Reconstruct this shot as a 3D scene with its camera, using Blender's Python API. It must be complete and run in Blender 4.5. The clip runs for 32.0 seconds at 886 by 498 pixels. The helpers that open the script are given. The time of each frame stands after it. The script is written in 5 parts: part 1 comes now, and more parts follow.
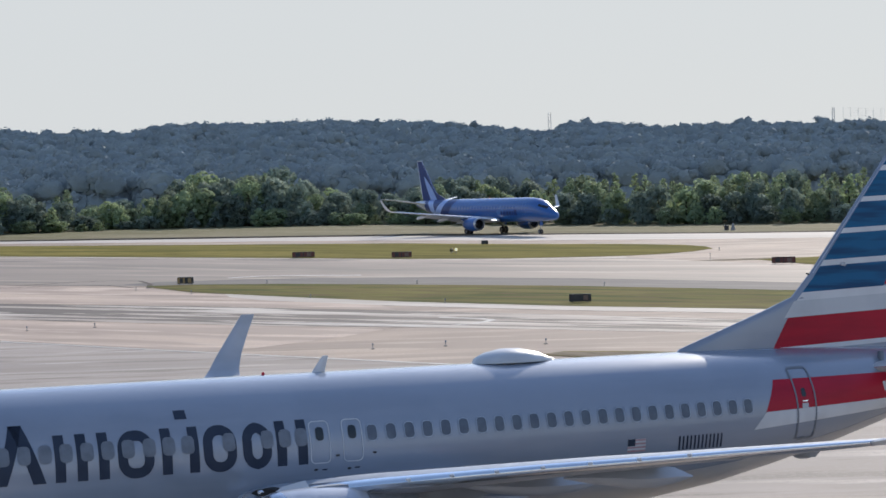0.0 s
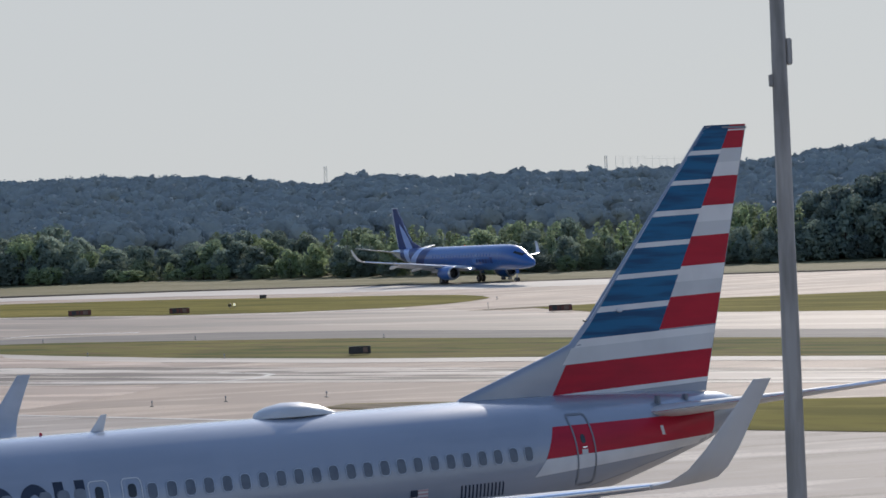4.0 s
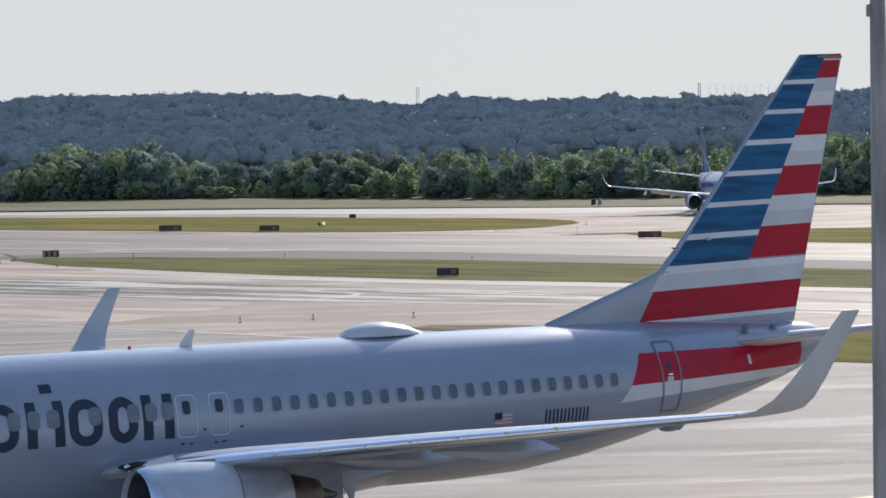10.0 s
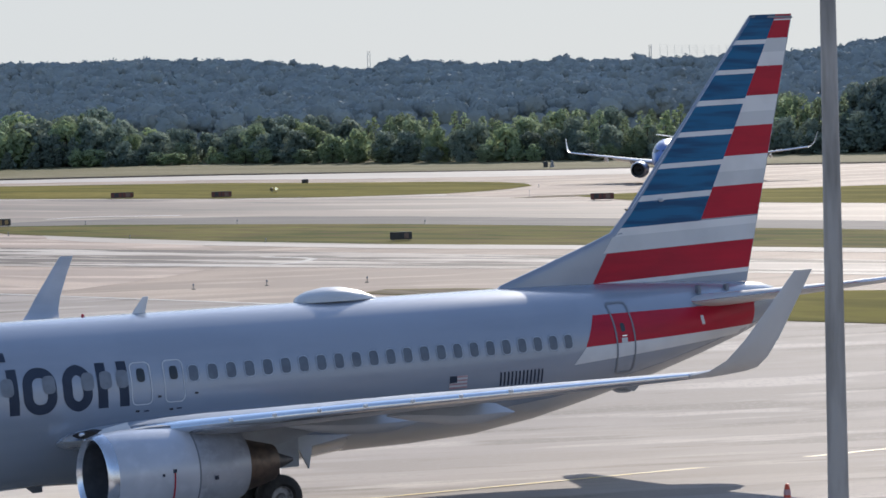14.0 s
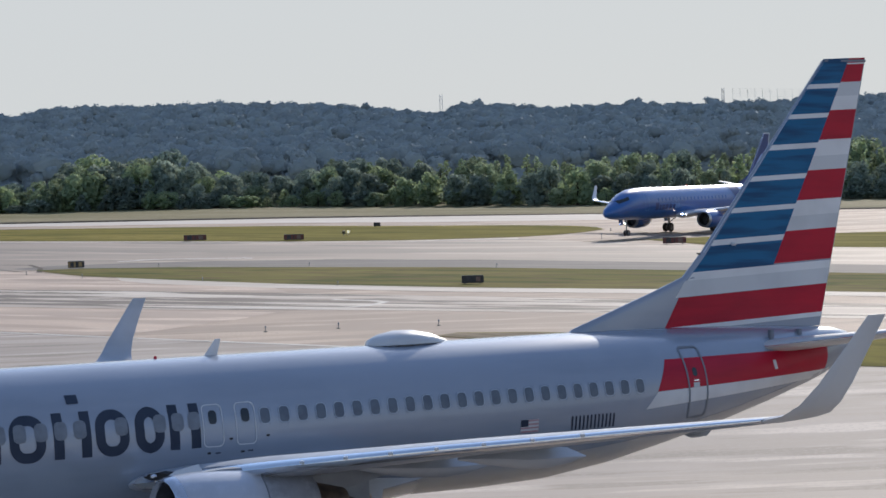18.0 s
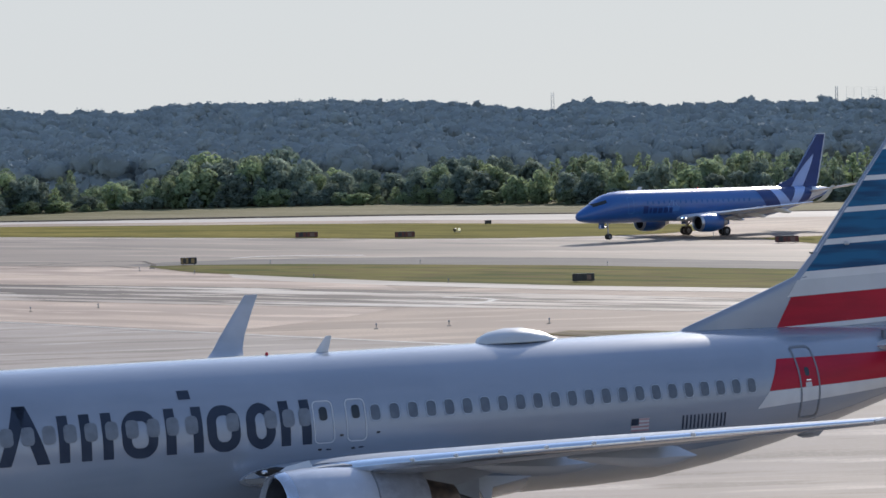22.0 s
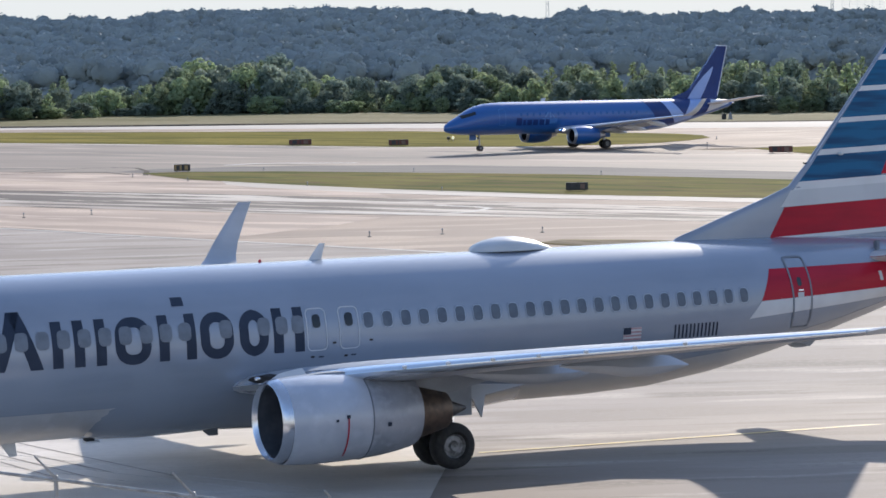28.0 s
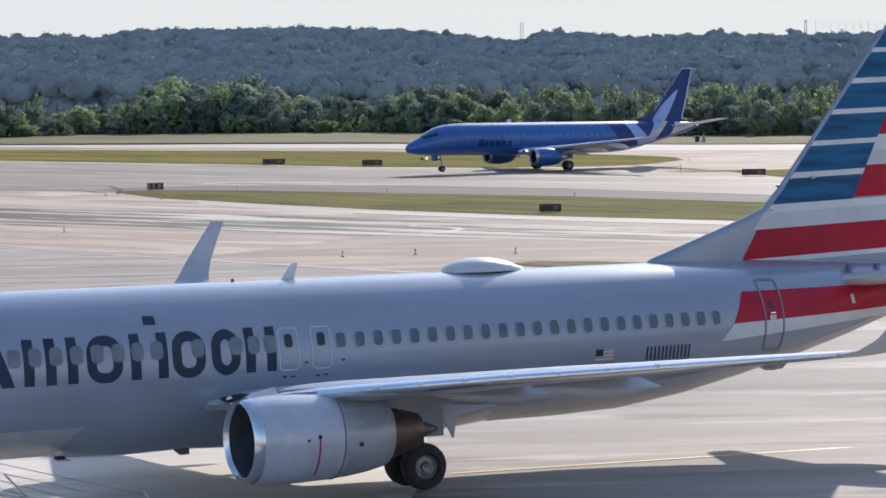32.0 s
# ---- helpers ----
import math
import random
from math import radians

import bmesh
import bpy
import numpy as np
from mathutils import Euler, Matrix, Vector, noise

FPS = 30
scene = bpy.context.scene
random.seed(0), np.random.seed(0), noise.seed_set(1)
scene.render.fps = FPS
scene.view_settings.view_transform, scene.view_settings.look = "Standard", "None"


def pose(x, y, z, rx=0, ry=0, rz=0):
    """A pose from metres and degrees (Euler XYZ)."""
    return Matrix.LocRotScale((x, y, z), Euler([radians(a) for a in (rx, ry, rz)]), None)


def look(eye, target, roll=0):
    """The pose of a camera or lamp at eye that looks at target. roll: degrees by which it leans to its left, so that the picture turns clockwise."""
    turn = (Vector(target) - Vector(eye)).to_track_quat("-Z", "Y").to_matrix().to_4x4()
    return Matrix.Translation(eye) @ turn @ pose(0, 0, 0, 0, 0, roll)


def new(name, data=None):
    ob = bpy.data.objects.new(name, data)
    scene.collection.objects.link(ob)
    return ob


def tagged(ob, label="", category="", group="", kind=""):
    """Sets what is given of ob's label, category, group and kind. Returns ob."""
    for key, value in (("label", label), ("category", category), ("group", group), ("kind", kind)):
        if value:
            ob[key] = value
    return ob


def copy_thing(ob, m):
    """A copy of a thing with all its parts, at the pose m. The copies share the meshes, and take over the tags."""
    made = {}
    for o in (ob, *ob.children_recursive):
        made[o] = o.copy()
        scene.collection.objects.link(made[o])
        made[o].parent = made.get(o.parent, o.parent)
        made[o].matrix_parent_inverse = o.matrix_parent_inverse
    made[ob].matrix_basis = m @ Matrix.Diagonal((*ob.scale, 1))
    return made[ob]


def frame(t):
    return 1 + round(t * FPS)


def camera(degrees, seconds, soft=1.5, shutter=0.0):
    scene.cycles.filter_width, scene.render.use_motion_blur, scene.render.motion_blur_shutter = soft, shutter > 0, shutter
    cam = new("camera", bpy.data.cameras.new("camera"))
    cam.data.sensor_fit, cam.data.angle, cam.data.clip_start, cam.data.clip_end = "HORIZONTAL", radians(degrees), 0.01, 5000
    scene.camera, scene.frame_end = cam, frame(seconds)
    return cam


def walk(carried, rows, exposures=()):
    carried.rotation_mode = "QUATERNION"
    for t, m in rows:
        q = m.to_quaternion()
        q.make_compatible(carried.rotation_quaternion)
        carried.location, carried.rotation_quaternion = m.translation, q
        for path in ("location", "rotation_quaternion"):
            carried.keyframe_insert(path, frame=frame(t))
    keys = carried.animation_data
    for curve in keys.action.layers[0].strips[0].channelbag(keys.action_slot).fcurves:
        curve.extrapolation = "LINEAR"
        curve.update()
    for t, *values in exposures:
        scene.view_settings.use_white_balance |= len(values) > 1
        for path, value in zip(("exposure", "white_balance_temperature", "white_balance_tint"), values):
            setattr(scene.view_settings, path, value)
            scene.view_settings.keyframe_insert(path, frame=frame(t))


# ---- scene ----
# ---- camera ----
EYE = Vector((0.0, 0.0, 9.99))
cam = camera(20.80, 32.0, soft=1.6)

# seconds, heading to the right of +y, elevation, lean (degrees)
AIM = [
    (0.0, -0.967, -1.865, -1.445),
    (0.5, -0.110, -2.475, -1.463),
    (1.0, 0.737, -2.771, -1.430),
    (1.5, 1.657, -2.838, -1.526),
    (2.0, 2.569, -2.487, -1.645),
    (2.5, 3.373, -1.744, -1.908),
    (3.0, 3.898, -0.992, -2.200),
    (3.5, 4.159, -0.712, -2.423),
    (5.5, 4.599, -1.400, -2.411),
    (6.0, 4.444, -1.548, -2.295),
    (6.5, 4.237, -1.730, -2.152),
    (7.0, 4.116, -1.951, -2.180),
    (7.5, 4.035, -2.161, -2.061),
    (8.0, 3.906, -2.312, -1.868),
    (8.5, 3.542, -2.412, -1.699),
    (9.0, 2.973, -2.486, -1.485),
    (9.5, 2.398, -2.574, -1.268),
    (10.0, 2.157, -2.559, -1.198),
    (10.5, 2.206, -2.542, -1.143),
    (11.0, 2.394, -2.595, -1.246),
    (11.5, 2.623, -2.619, -1.478),
    (12.0, 2.822, -2.635, -1.750),
    (12.5, 2.983, -2.698, -1.819),
    (13.0, 3.163, -2.839, -1.899),
    (13.5, 3.279, -3.135, -1.834),
    (15.5, 2.765, -3.922, -1.472),
    (16.0, 2.198, -3.351, -1.560),
    (16.5, 1.590, -2.890, -1.651),
    (17.0, 1.327, -2.473, -1.705),
    (17.5, 1.407, -2.318, -1.654),
    (18.0, 1.576, -2.363, -1.690),
    (18.5, 1.642, -2.257, -1.736),
    (19.0, 1.412, -2.260, -1.915),
    (19.5, 0.979, -2.183, -1.947),
    (20.0, 0.424, -2.232, -1.901),
    (20.5, -0.123, -2.279, -1.783),
    (21.0, -0.563, -2.258, -1.674),
    (21.5, -0.865, -2.279, -1.628),
    (22.0, -1.056, -2.342, -1.565),
    (22.5, -1.110, -2.612, -1.453),
    (23.0, -1.072, -2.975, -1.324),
    (23.5, -0.931, -3.276, -1.074),
    (24.0, -0.720, -3.439, -0.857),
    (24.5, -0.508, -3.474, -0.692),
    (26.5, -0.605, -3.692, -0.751),
    (27.0, -0.831, -4.014, -0.942),
    (27.5, -0.970, -4.329, -1.169),
    (28.0, -0.953, -4.522, -1.238),
    (28.5, -0.792, -4.605, -1.279),
    (29.0, -0.586, -4.581, -1.184),
    (29.5, -0.422, -4.404, -0.998),
    (30.0, -0.379, -4.218, -0.767),
    (30.5, -0.400, -4.100, -0.569),
    (31.0, -0.414, -4.041, -0.592),
    (31.5, -0.371, -4.022, -0.606),
    (32.0, -0.301, -4.047, -0.803),
]


def aimed(az, el, lean):
    a, e = radians(az), radians(el)
    way = Vector((math.sin(a) * math.cos(e), math.cos(a) * math.cos(e), math.sin(e)))
    return look(EYE, EYE + way * 100.0, lean)


walk(cam, [(t, aimed(az, el, lean)) for t, az, el, lean in AIM], exposures=[(0.0, 0.06, 6100, 10), (1.0, -0.08, 6100, 10), (2.0, 0.18, 6100, 10), (3.2, -0.16, 6100, 10), (7.0, -0.06, 6100, 10), (8.5, -0.02, 6100, 10), (11.0, 0.12, 6100, 10), (13.0, 0.04, 6100, 10), (15.5, 0.22, 6100, 10), (17.0, 0.04, 6100, 10), (20.0, -0.06, 6100, 10), (21.0, 0.04, 6100, 10), (22.0, 0.06, 6100, 10), (25.0, 0.28, 6100, 10), (28.0, 0.33, 6100, 10), (30.0, 0.26, 6100, 10), (32.0, 0.26, 6100, 10)])

# ---- world and sun ----
SUN_AZ, SUN_EL = 18.5, 26.5      # degrees to the right of +y, height
world = bpy.data.worlds.new("world")
scene.world = world
world.use_nodes = True
wn, wl = world.node_tree.nodes, world.node_tree.links
sky = wn.new("ShaderNodeTexSky")
sky.sky_type = "NISHITA"
sky.sun_disc = False
sky.sun_elevation, sky.sun_rotation = radians(SUN_EL), radians(SUN_AZ)
sky.air_density, sky.dust_density, sky.ozone_density = 1.0, 0.7, 1.5
hazy = wn.new("ShaderNodeMixRGB")
hazy.inputs[2].default_value = (7.3, 7.32, 7.08, 1)
# milky haze low in the sky, clear blue overhead
where, height, veil = wn.new("ShaderNodeTexCoord"), wn.new("ShaderNodeSeparateXYZ"), wn.new("ShaderNodeMapRange")
wl.new(where.outputs["Generated"], height.inputs[0])
wl.new(height.outputs[2], veil.inputs[0])
veil.inputs[1].default_value, veil.inputs[2].default_value = 0.10, 0.42
veil.inputs[3].default_value, veil.inputs[4].default_value = 0.985, 0.10
wl.new(veil.outputs[0], hazy.inputs[0])
deep = wn.new("ShaderNodeMixRGB")
deep.blend_type = "MULTIPLY"
deep.inputs[0].default_value = 1.0
deep.inputs[2].default_value = (1.75, 1.9, 2.1, 1)
wl.new(sky.outputs[0], deep.inputs[1])
wl.new(deep.outputs[0], hazy.inputs[1])
wl.new(hazy.outputs[0], wn["Background"].inputs["Color"])
wn["Background"].inputs["Strength"].default_value = 0.09
sun = new("sun", bpy.data.lights.new("sun", "SUN"))
sun.data.energy, sun.data.angle, sun.data.color = 4.4, radians(0.6), (1.0, 0.88, 0.74)
a, e = radians(SUN_AZ), radians(SUN_EL)
sun.matrix_world = look(Vector((math.sin(a) * math.cos(e), math.cos(a) * math.cos(e), math.sin(e))) * 200, (0, 0, 0))


# ---- materials ----
def material(name, colour, rough=0.6, metal=0.0, spots=(), bump=0.0, bump_scale=30.0, coat=0.0, spec=0.5):
    """spots: (scale, second colour, low, high) noise layers over the base colour."""
    m = bpy.data.materials.new(name)
    m.use_nodes = True
    n, l = m.node_tree.nodes, m.node_tree.links
    b = n["Principled BSDF"]
    b.inputs["Roughness"].default_value, b.inputs["Metallic"].default_value = rough, metal
    b.inputs["Coat Weight"].default_value = coat
    b.inputs["Coat Roughness"].default_value = 0.08
    b.inputs["Specular IOR Level"].default_value = spec
    co = n.new("ShaderNodeTexCoord")
    last = None
    for scale, second, low, high in spots:
        mp = n.new("ShaderNodeMapping")
        sc = scale if isinstance(scale, tuple) else (scale,) * 3
        mp.inputs["Scale"].default_value = sc
        l.new(co.outputs["Object"], mp.inputs[0])
        t = n.new("ShaderNodeTexNoise")
        t.inputs["Scale"].default_value, t.inputs["Detail"].default_value = 1.0, 6.0
        l.new(mp.outputs[0], t.inputs["Vector"])
        r = n.new("ShaderNodeMapRange")
        r.inputs[1].default_value, r.inputs[2].default_value = low, high
        l.new(t.outputs["Fac"], r.inputs[0])
        x = n.new("ShaderNodeMixRGB")
        x.inputs[1].default_value, x.inputs[2].default_value = (*colour, 1), (*second, 1)
        l.new(r.outputs[0], x.inputs[0])
        if last:
            l.new(last, x.inputs[1])
        last = x.outputs[0]
    if last:
        l.new(last, b.inputs["Base Color"])
    else:
        b.inputs["Base Color"].default_value = (*colour, 1)
    if bump:
        t = n.new("ShaderNodeTexNoise")
        t.inputs["Scale"].default_value, t.inputs["Detail"].default_value = bump_scale, 5.0
        l.new(co.outputs["Object"], t.inputs["Vector"])
        k = n.new("ShaderNodeBump")
        k.inputs["Strength"].default_value, k.inputs["Distance"].default_value = bump, 0.05
        l.new(t.outputs["Fac"], k.inputs["Height"])
        l.new(k.outputs[0], b.inputs["Normal"])
    return m


def glowing(name, colour, strength):
    m = material(name, colour, 0.3)
    b = m.node_tree.nodes["Principled BSDF"]
    b.inputs["Emission Color"].default_value, b.inputs["Emission Strength"].default_value = (*colour, 1), strength
    return m


SILVER = material("silver_mica_paint", (0.278, 0.315, 0.379), 0.22, 0.15, [((0.25, 0.25, 2.0), (0.255, 0.292, 0.354), 0.42, 0.62), (0.5, (0.286, 0.324, 0.388), 0.5, 0.7)], coat=0.45)
NACELLE = material("cool_grey_cowl_paint", (0.47, 0.50, 0.56), 0.3, 0.15, [(0.9, (0.42, 0.45, 0.51), 0.42, 0.62), (3.0, (0.49, 0.52, 0.58), 0.5, 0.7)], coat=0.2)
REVERSER = material("worn_cowl_paint", (0.37, 0.40, 0.46), 0.32, 0.2, [(1.1, (0.30, 0.325, 0.375), 0.45, 0.6), (4.0, (0.41, 0.44, 0.50), 0.52, 0.68)], coat=0.15)
LIP = material("dull_polished_lip", (0.70, 0.71, 0.74), 0.2, 1.0, [(2.0, (0.58, 0.59, 0.62), 0.42, 0.62)])
NOZZLE = material("heat_browned_metal", (0.16, 0.12, 0.095), 0.45, 0.7, [(5.0, (0.10, 0.08, 0.07), 0.4, 0.65)])
BELLY = material("grey_belly_paint", (0.29, 0.32, 0.36), 0.5, 0.1, [(1.2, (0.23, 0.25, 0.28), 0.4, 0.65)])
# hull grey lightened to imitate light thrown up by the apron
BELLYBOUNCE = material("belly_bounce_tone", (0.385, 0.40, 0.425), 0.4, 0.0, [((0.4, 0.4, 2.0), (0.345, 0.355, 0.375), 0.42, 0.62), (2.5, (0.40, 0.415, 0.44), 0.5, 0.7)], coat=0.2)
WHITE = material("white_paint", (0.64, 0.65, 0.66), 0.4, 0.0, [(0.8, (0.57, 0.58, 0.59), 0.45, 0.65)], coat=0.2)
PALE = material("pale_grey_paint", (0.52, 0.54, 0.56), 0.4, 0.0, [(0.8, (0.47, 0.49, 0.51), 0.45, 0.65)], coat=0.2)
RED = material("red_paint", (0.405, 0.006, 0.028), 0.34, 0.0, [((0.6, 0.6, 3.0), (0.322, 0.004, 0.024), 0.42, 0.66)], coat=0.0, spec=0.25)
BLUE = material("tail_blue_paint", (0.007, 0.11, 0.24), 0.5, 0.0, [((0.35, 0.35, 4.0), (0.005, 0.055, 0.14), 0.46, 0.62)], coat=0.0, spec=0.3)
LETTER = material("dark_slate_paint", (0.022, 0.033, 0.058), 0.5, 0.0, [(1.5, (0.03, 0.042, 0.07), 0.4, 0.6)], spec=0.25)
GLASS = material("cabin_window_blind", (0.105, 0.13, 0.165), 0.3, 0.0, [(4.0, (0.08, 0.10, 0.135), 0.4, 0.65)])
PALEGLASS = material("pale_window_blind", (0.160, 0.184, 0.220), 0.35, 0.0, [(4.0, (0.128, 0.148, 0.180), 0.4, 0.65)])
DARKGLASS = material("dark_glass", (0.02, 0.025, 0.03), 0.08)
FRAME = material("window_surround", (0.31, 0.36, 0.43), 0.4, 0.1)
CHROME = material("polished_aluminium", (0.86, 0.87, 0.89), 0.09, 1.0, [(3.0, (0.70, 0.71, 0.73), 0.4, 0.6)])
LEADING = material("polished_leading_edge", (0.790, 0.801, 0.813), 0.16, 1.0, [((0.4, 0.4, 0.4), (0.733, 0.746, 0.768), 0.4, 0.6)])
ALU = material("bare_metal", (0.55, 0.56, 0.58), 0.32, 0.9, [(4.0, (0.42, 0.43, 0.45), 0.4, 0.65)])
WINGGREY = material("wing_grey_paint", (0.417, 0.447, 0.492), 0.4, 0.1, [((0.7, 2.0, 2.0), (0.350, 0.378, 0.419), 0.4, 0.65)])
DARKMETAL = material("dark_metal", (0.10, 0.10, 0.11), 0.45, 0.7, [(6.0, (0.16, 0.15, 0.14), 0.4, 0.65)])
RUBBER = material("tyre_rubber", (0.022, 0.022, 0.024), 0.75, 0.0, [(12.0, (0.04, 0.039, 0.037), 0.4, 0.7)])
BLACK = material("black_gap", (0.012, 0.012, 0.014), 0.6)
FADED = material("faded_red_paint", (0.36, 0.20, 0.23), 0.45, 0.0, [(4.0, (0.42, 0.27, 0.29), 0.4, 0.6)])
INLET = material("grey_inlet_lining", (0.10, 0.11, 0.13), 0.45, 0.3, [(3.0, (0.07, 0.08, 0.095), 0.4, 0.6)])
SEAL = material("grey_seal", (0.17, 0.19, 0.22), 0.5)
E_BLUE = material("royal_blue_paint", (0.014, 0.102, 0.340), 0.33, 0.0, [((0.3, 0.3, 1.0), (0.015, 0.094, 0.340), 0.4, 0.65)], coat=0.5)
E_NAVY = material("navy_paint", (0.010, 0.034, 0.15), 0.35, 0.0, [(0.7, (0.013, 0.042, 0.18), 0.4, 0.65)], coat=0.08, spec=0.3)
E_SKY = material("light_blue_paint", (0.28, 0.40, 0.72), 0.35, 0.0, [(0.7, (0.25, 0.37, 0.68), 0.4, 0.65)], coat=0.35)
LAMP = glowing("landing_lamp", (1.0, 0.95, 0.88), 70.0)
UNITLAMP = glowing("pale_yellow_lamp", (1.0, 0.93, 0.62), 0.55)
BEACON = glowing("red_beacon_glow", (1.0, 0.15, 0.10), 0.5)


# ---- mesh helpers ----
def part(name, bm, mat, parent=None, label="", smooth=True):
    me = bpy.data.meshes.new(name)
    bmesh.ops.recalc_face_normals(bm, faces=bm.faces[:])
    bm.to_mesh(me)
    bm.free()
    me.materials.append(mat)
    if smooth:
        me.polygons.foreach_set("use_smooth", [True] * len(me.polygons))
        me.set_sharp_from_angle(angle=radians(38))
    ob = new(name, me)
    ob.parent = parent
    return tagged(ob, label)


def loft(rings, close=True, caps=True, bm=None):
    bm = bm or bmesh.new()
    vs = [[bm.verts.new(p) for p in r] for r in rings]
    n = len(rings[0])
    for i in range(len(vs) - 1):
        for j in range(n if close else n - 1):
            k = (j + 1) % n
            bm.faces.new((vs[i][j], vs[i][k], vs[i + 1][k], vs[i + 1][j]))
    if caps and close:
        bm.faces.new(vs[0][::-1])
        bm.faces.new(vs[-1])
    return bm


def box(x0, x1, y0, y1, z0, z1, bm=None, bevel=0.0):
    b = bmesh.new()
    r = bmesh.ops.create_cube(b, size=1.0)
    for v in r["verts"]:
        v.co = Vector(((x0 + x1) / 2 + v.co.x * (x1 - x0), (y0 + y1) / 2 + v.co.y * (y1 - y0), (z0 + z1) / 2 + v.co.z * (z1 - z0)))
    if bevel:
        bmesh.ops.bevel(b, geom=b.edges[:], offset=bevel, segments=2, affect="EDGES")
    if bm is None:
        return b
    join(bm, b)
    return bm


def join(bm, b):
    me = bpy.data.meshes.new("tmp")
    b.to_mesh(me)
    b.free()
    bm.from_mesh(me)
    bpy.data.meshes.remove(me)
    return bm


def tube(p, q, r0, r1=None, n=10, bm=None, caps=True):
    p, q = Vector(p), Vector(q)
    r1 = r0 if r1 is None else r1
    d = (q - p).normalized()
    u = d.orthogonal().normalized()
    v = d.cross(u)
    rings = [[c + (u * math.cos(6.28318 * i / n) + v * math.sin(6.28318 * i / n)) * r for i in range(n)] for c, r in ((p, r0), (q, r1))]
    return loft(rings, True, caps, bm)


def lathe(profile, axis="x", n=28, at=(0, 0, 0), bm=None, caps=False):
    """profile: (along, radius) pairs turned about an axis."""
    rings = []
    for s, r in profile:
        ring = []
        for i in range(n):
            c, d = r * math.cos(6.28318 * i / n), r * math.sin(6.28318 * i / n)
            p = {"x": (s, c, d), "y": (c, s, d), "z": (c, d, s)}[axis]
            ring.append((p[0] + at[0], p[1] + at[1], p[2] + at[2]))
        rings.append(ring)
    return loft(rings, True, caps, bm)


def lerp_table(table, x):
    """Smooth look-up in rows sorted by falling first column."""
    if x >= table[0][0]:
        return table[0][1:]
    for a, b in zip(table, table[1:]):
        if a[0] >= x >= b[0]:
            f = (a[0] - x) / (a[0] - b[0])
            return tuple(p + (q - p) * f for p, q in zip(a[1:], b[1:]))
    return table[-1][1:]


def plate(outline, y0, y1, bm=None):
    """A slab in the xz-plane from y0 to y1."""
    rings = [[(x, y, z) for x, z in outline] for y in (y0, y1)]
    return loft(rings, True, True, bm)


def empty(name, m, label, category, group=""):
    ob = new(name)
    ob.empty_display_size = 0.5
    ob.matrix_basis = m
    return tagged(ob, label, category, group)


class Hull:
    """A fuselage: rows of x, top, waist, bottom, half width."""

    def __init__(self, rows, power=1.0):
        self.rows, self.power = rows, power

    def at(self, x):
        top, waist, bottom, half = lerp_table(self.rows, x)
        return top, waist, bottom, half

    def ring(self, x, n=48):
        top, waist, bottom, half = self.at(x)
        out = []
        for i in range(n):
            a = 6.283185 * i / n
            c, s = math.cos(a), math.sin(a)
            out.append((x, half * c, waist + ((top - waist) if s > 0 else (waist - bottom)) * s))
        return out

    def side(self, x, z, off=0.0, sign=1):
        """The point of the skin at x and height z, off metres proud of it."""
        top, waist, bottom, half = self.at(x)
        h = (top - waist) if z > waist else (waist - bottom)
        s = max(-0.999, min(0.999, (z - waist) / h))
        c = math.sqrt(1 - s * s)
        nrm = Vector((0, c / half, s / h)).normalized()
        return Vector((x, sign * (half * c + nrm.y * off), z + nrm.z * off))

    def patch(self, outline_rows, off, sign=1, bm=None, depth=0.0):
        """outline_rows: rows of (x, z) points; each row has the same count."""
        bm = bm or bmesh.new()
        vs = [[bm.verts.new(self.side(x, z, off, sign)) for x, z in row] for row in outline_rows]
        for i in range(len(vs) - 1):
            for j in range(len(vs[0]) - 1):
                bm.faces.new((vs[i][j], vs[i][j + 1], vs[i + 1][j + 1], vs[i + 1][j]))
        return bm

    def rect(self, x0, x1, z0, z1, off, sign=1, slant=0.0, nx=6, nz=6, bm=None):
        rows = []
        for i in range(nz + 1):
            z = z0 + (z1 - z0) * i / nz
            d = slant * (i / nz)
            rows.append([(x0 + d + (x1 - x0) * j / nx, z) for j in range(nx + 1)])
        return self.patch(rows, off, sign, bm)

    def rounded(self, cx, cz, w, h, r, off, sign=1, bm=None, n=5):
        """A rounded rectangle lying on the skin, as a fan."""
        bm = bm or bmesh.new()
        pts = rounded_pts(w, h, r, n)
        c = bm.verts.new(self.side(cx, cz, off, sign))
        vs = [bm.verts.new(self.side(cx + x, cz + z, off, sign)) for x, z in pts]
        for i in range(len(vs)):
            bm.faces.new((c, vs[i], vs[(i + 1) % len(vs)]))
        return bm

    def outline(self, cx, cz, w, h, r, wide, off, sign=1, bm=None, n=5, lean=0.0):
        """A rounded frame lying on the skin."""
        bm = bm or bmesh.new()
        side = max(1, int(h / 0.12))
        a = rounded_pts(w, h, r, n, side)
        b = rounded_pts(w - 2 * wide, h - 2 * wide, max(r - wide, 0.01), n, side)
        va = [bm.verts.new(self.side(cx + x + lean * z, cz + z, off, sign)) for x, z in a]
        vb = [bm.verts.new(self.side(cx + x + lean * z, cz + z, off, sign)) for x, z in b]
        for i in range(len(va)):
            k = (i + 1) % len(va)
            bm.faces.new((va[i], va[k], vb[k], vb[i]))
        return bm


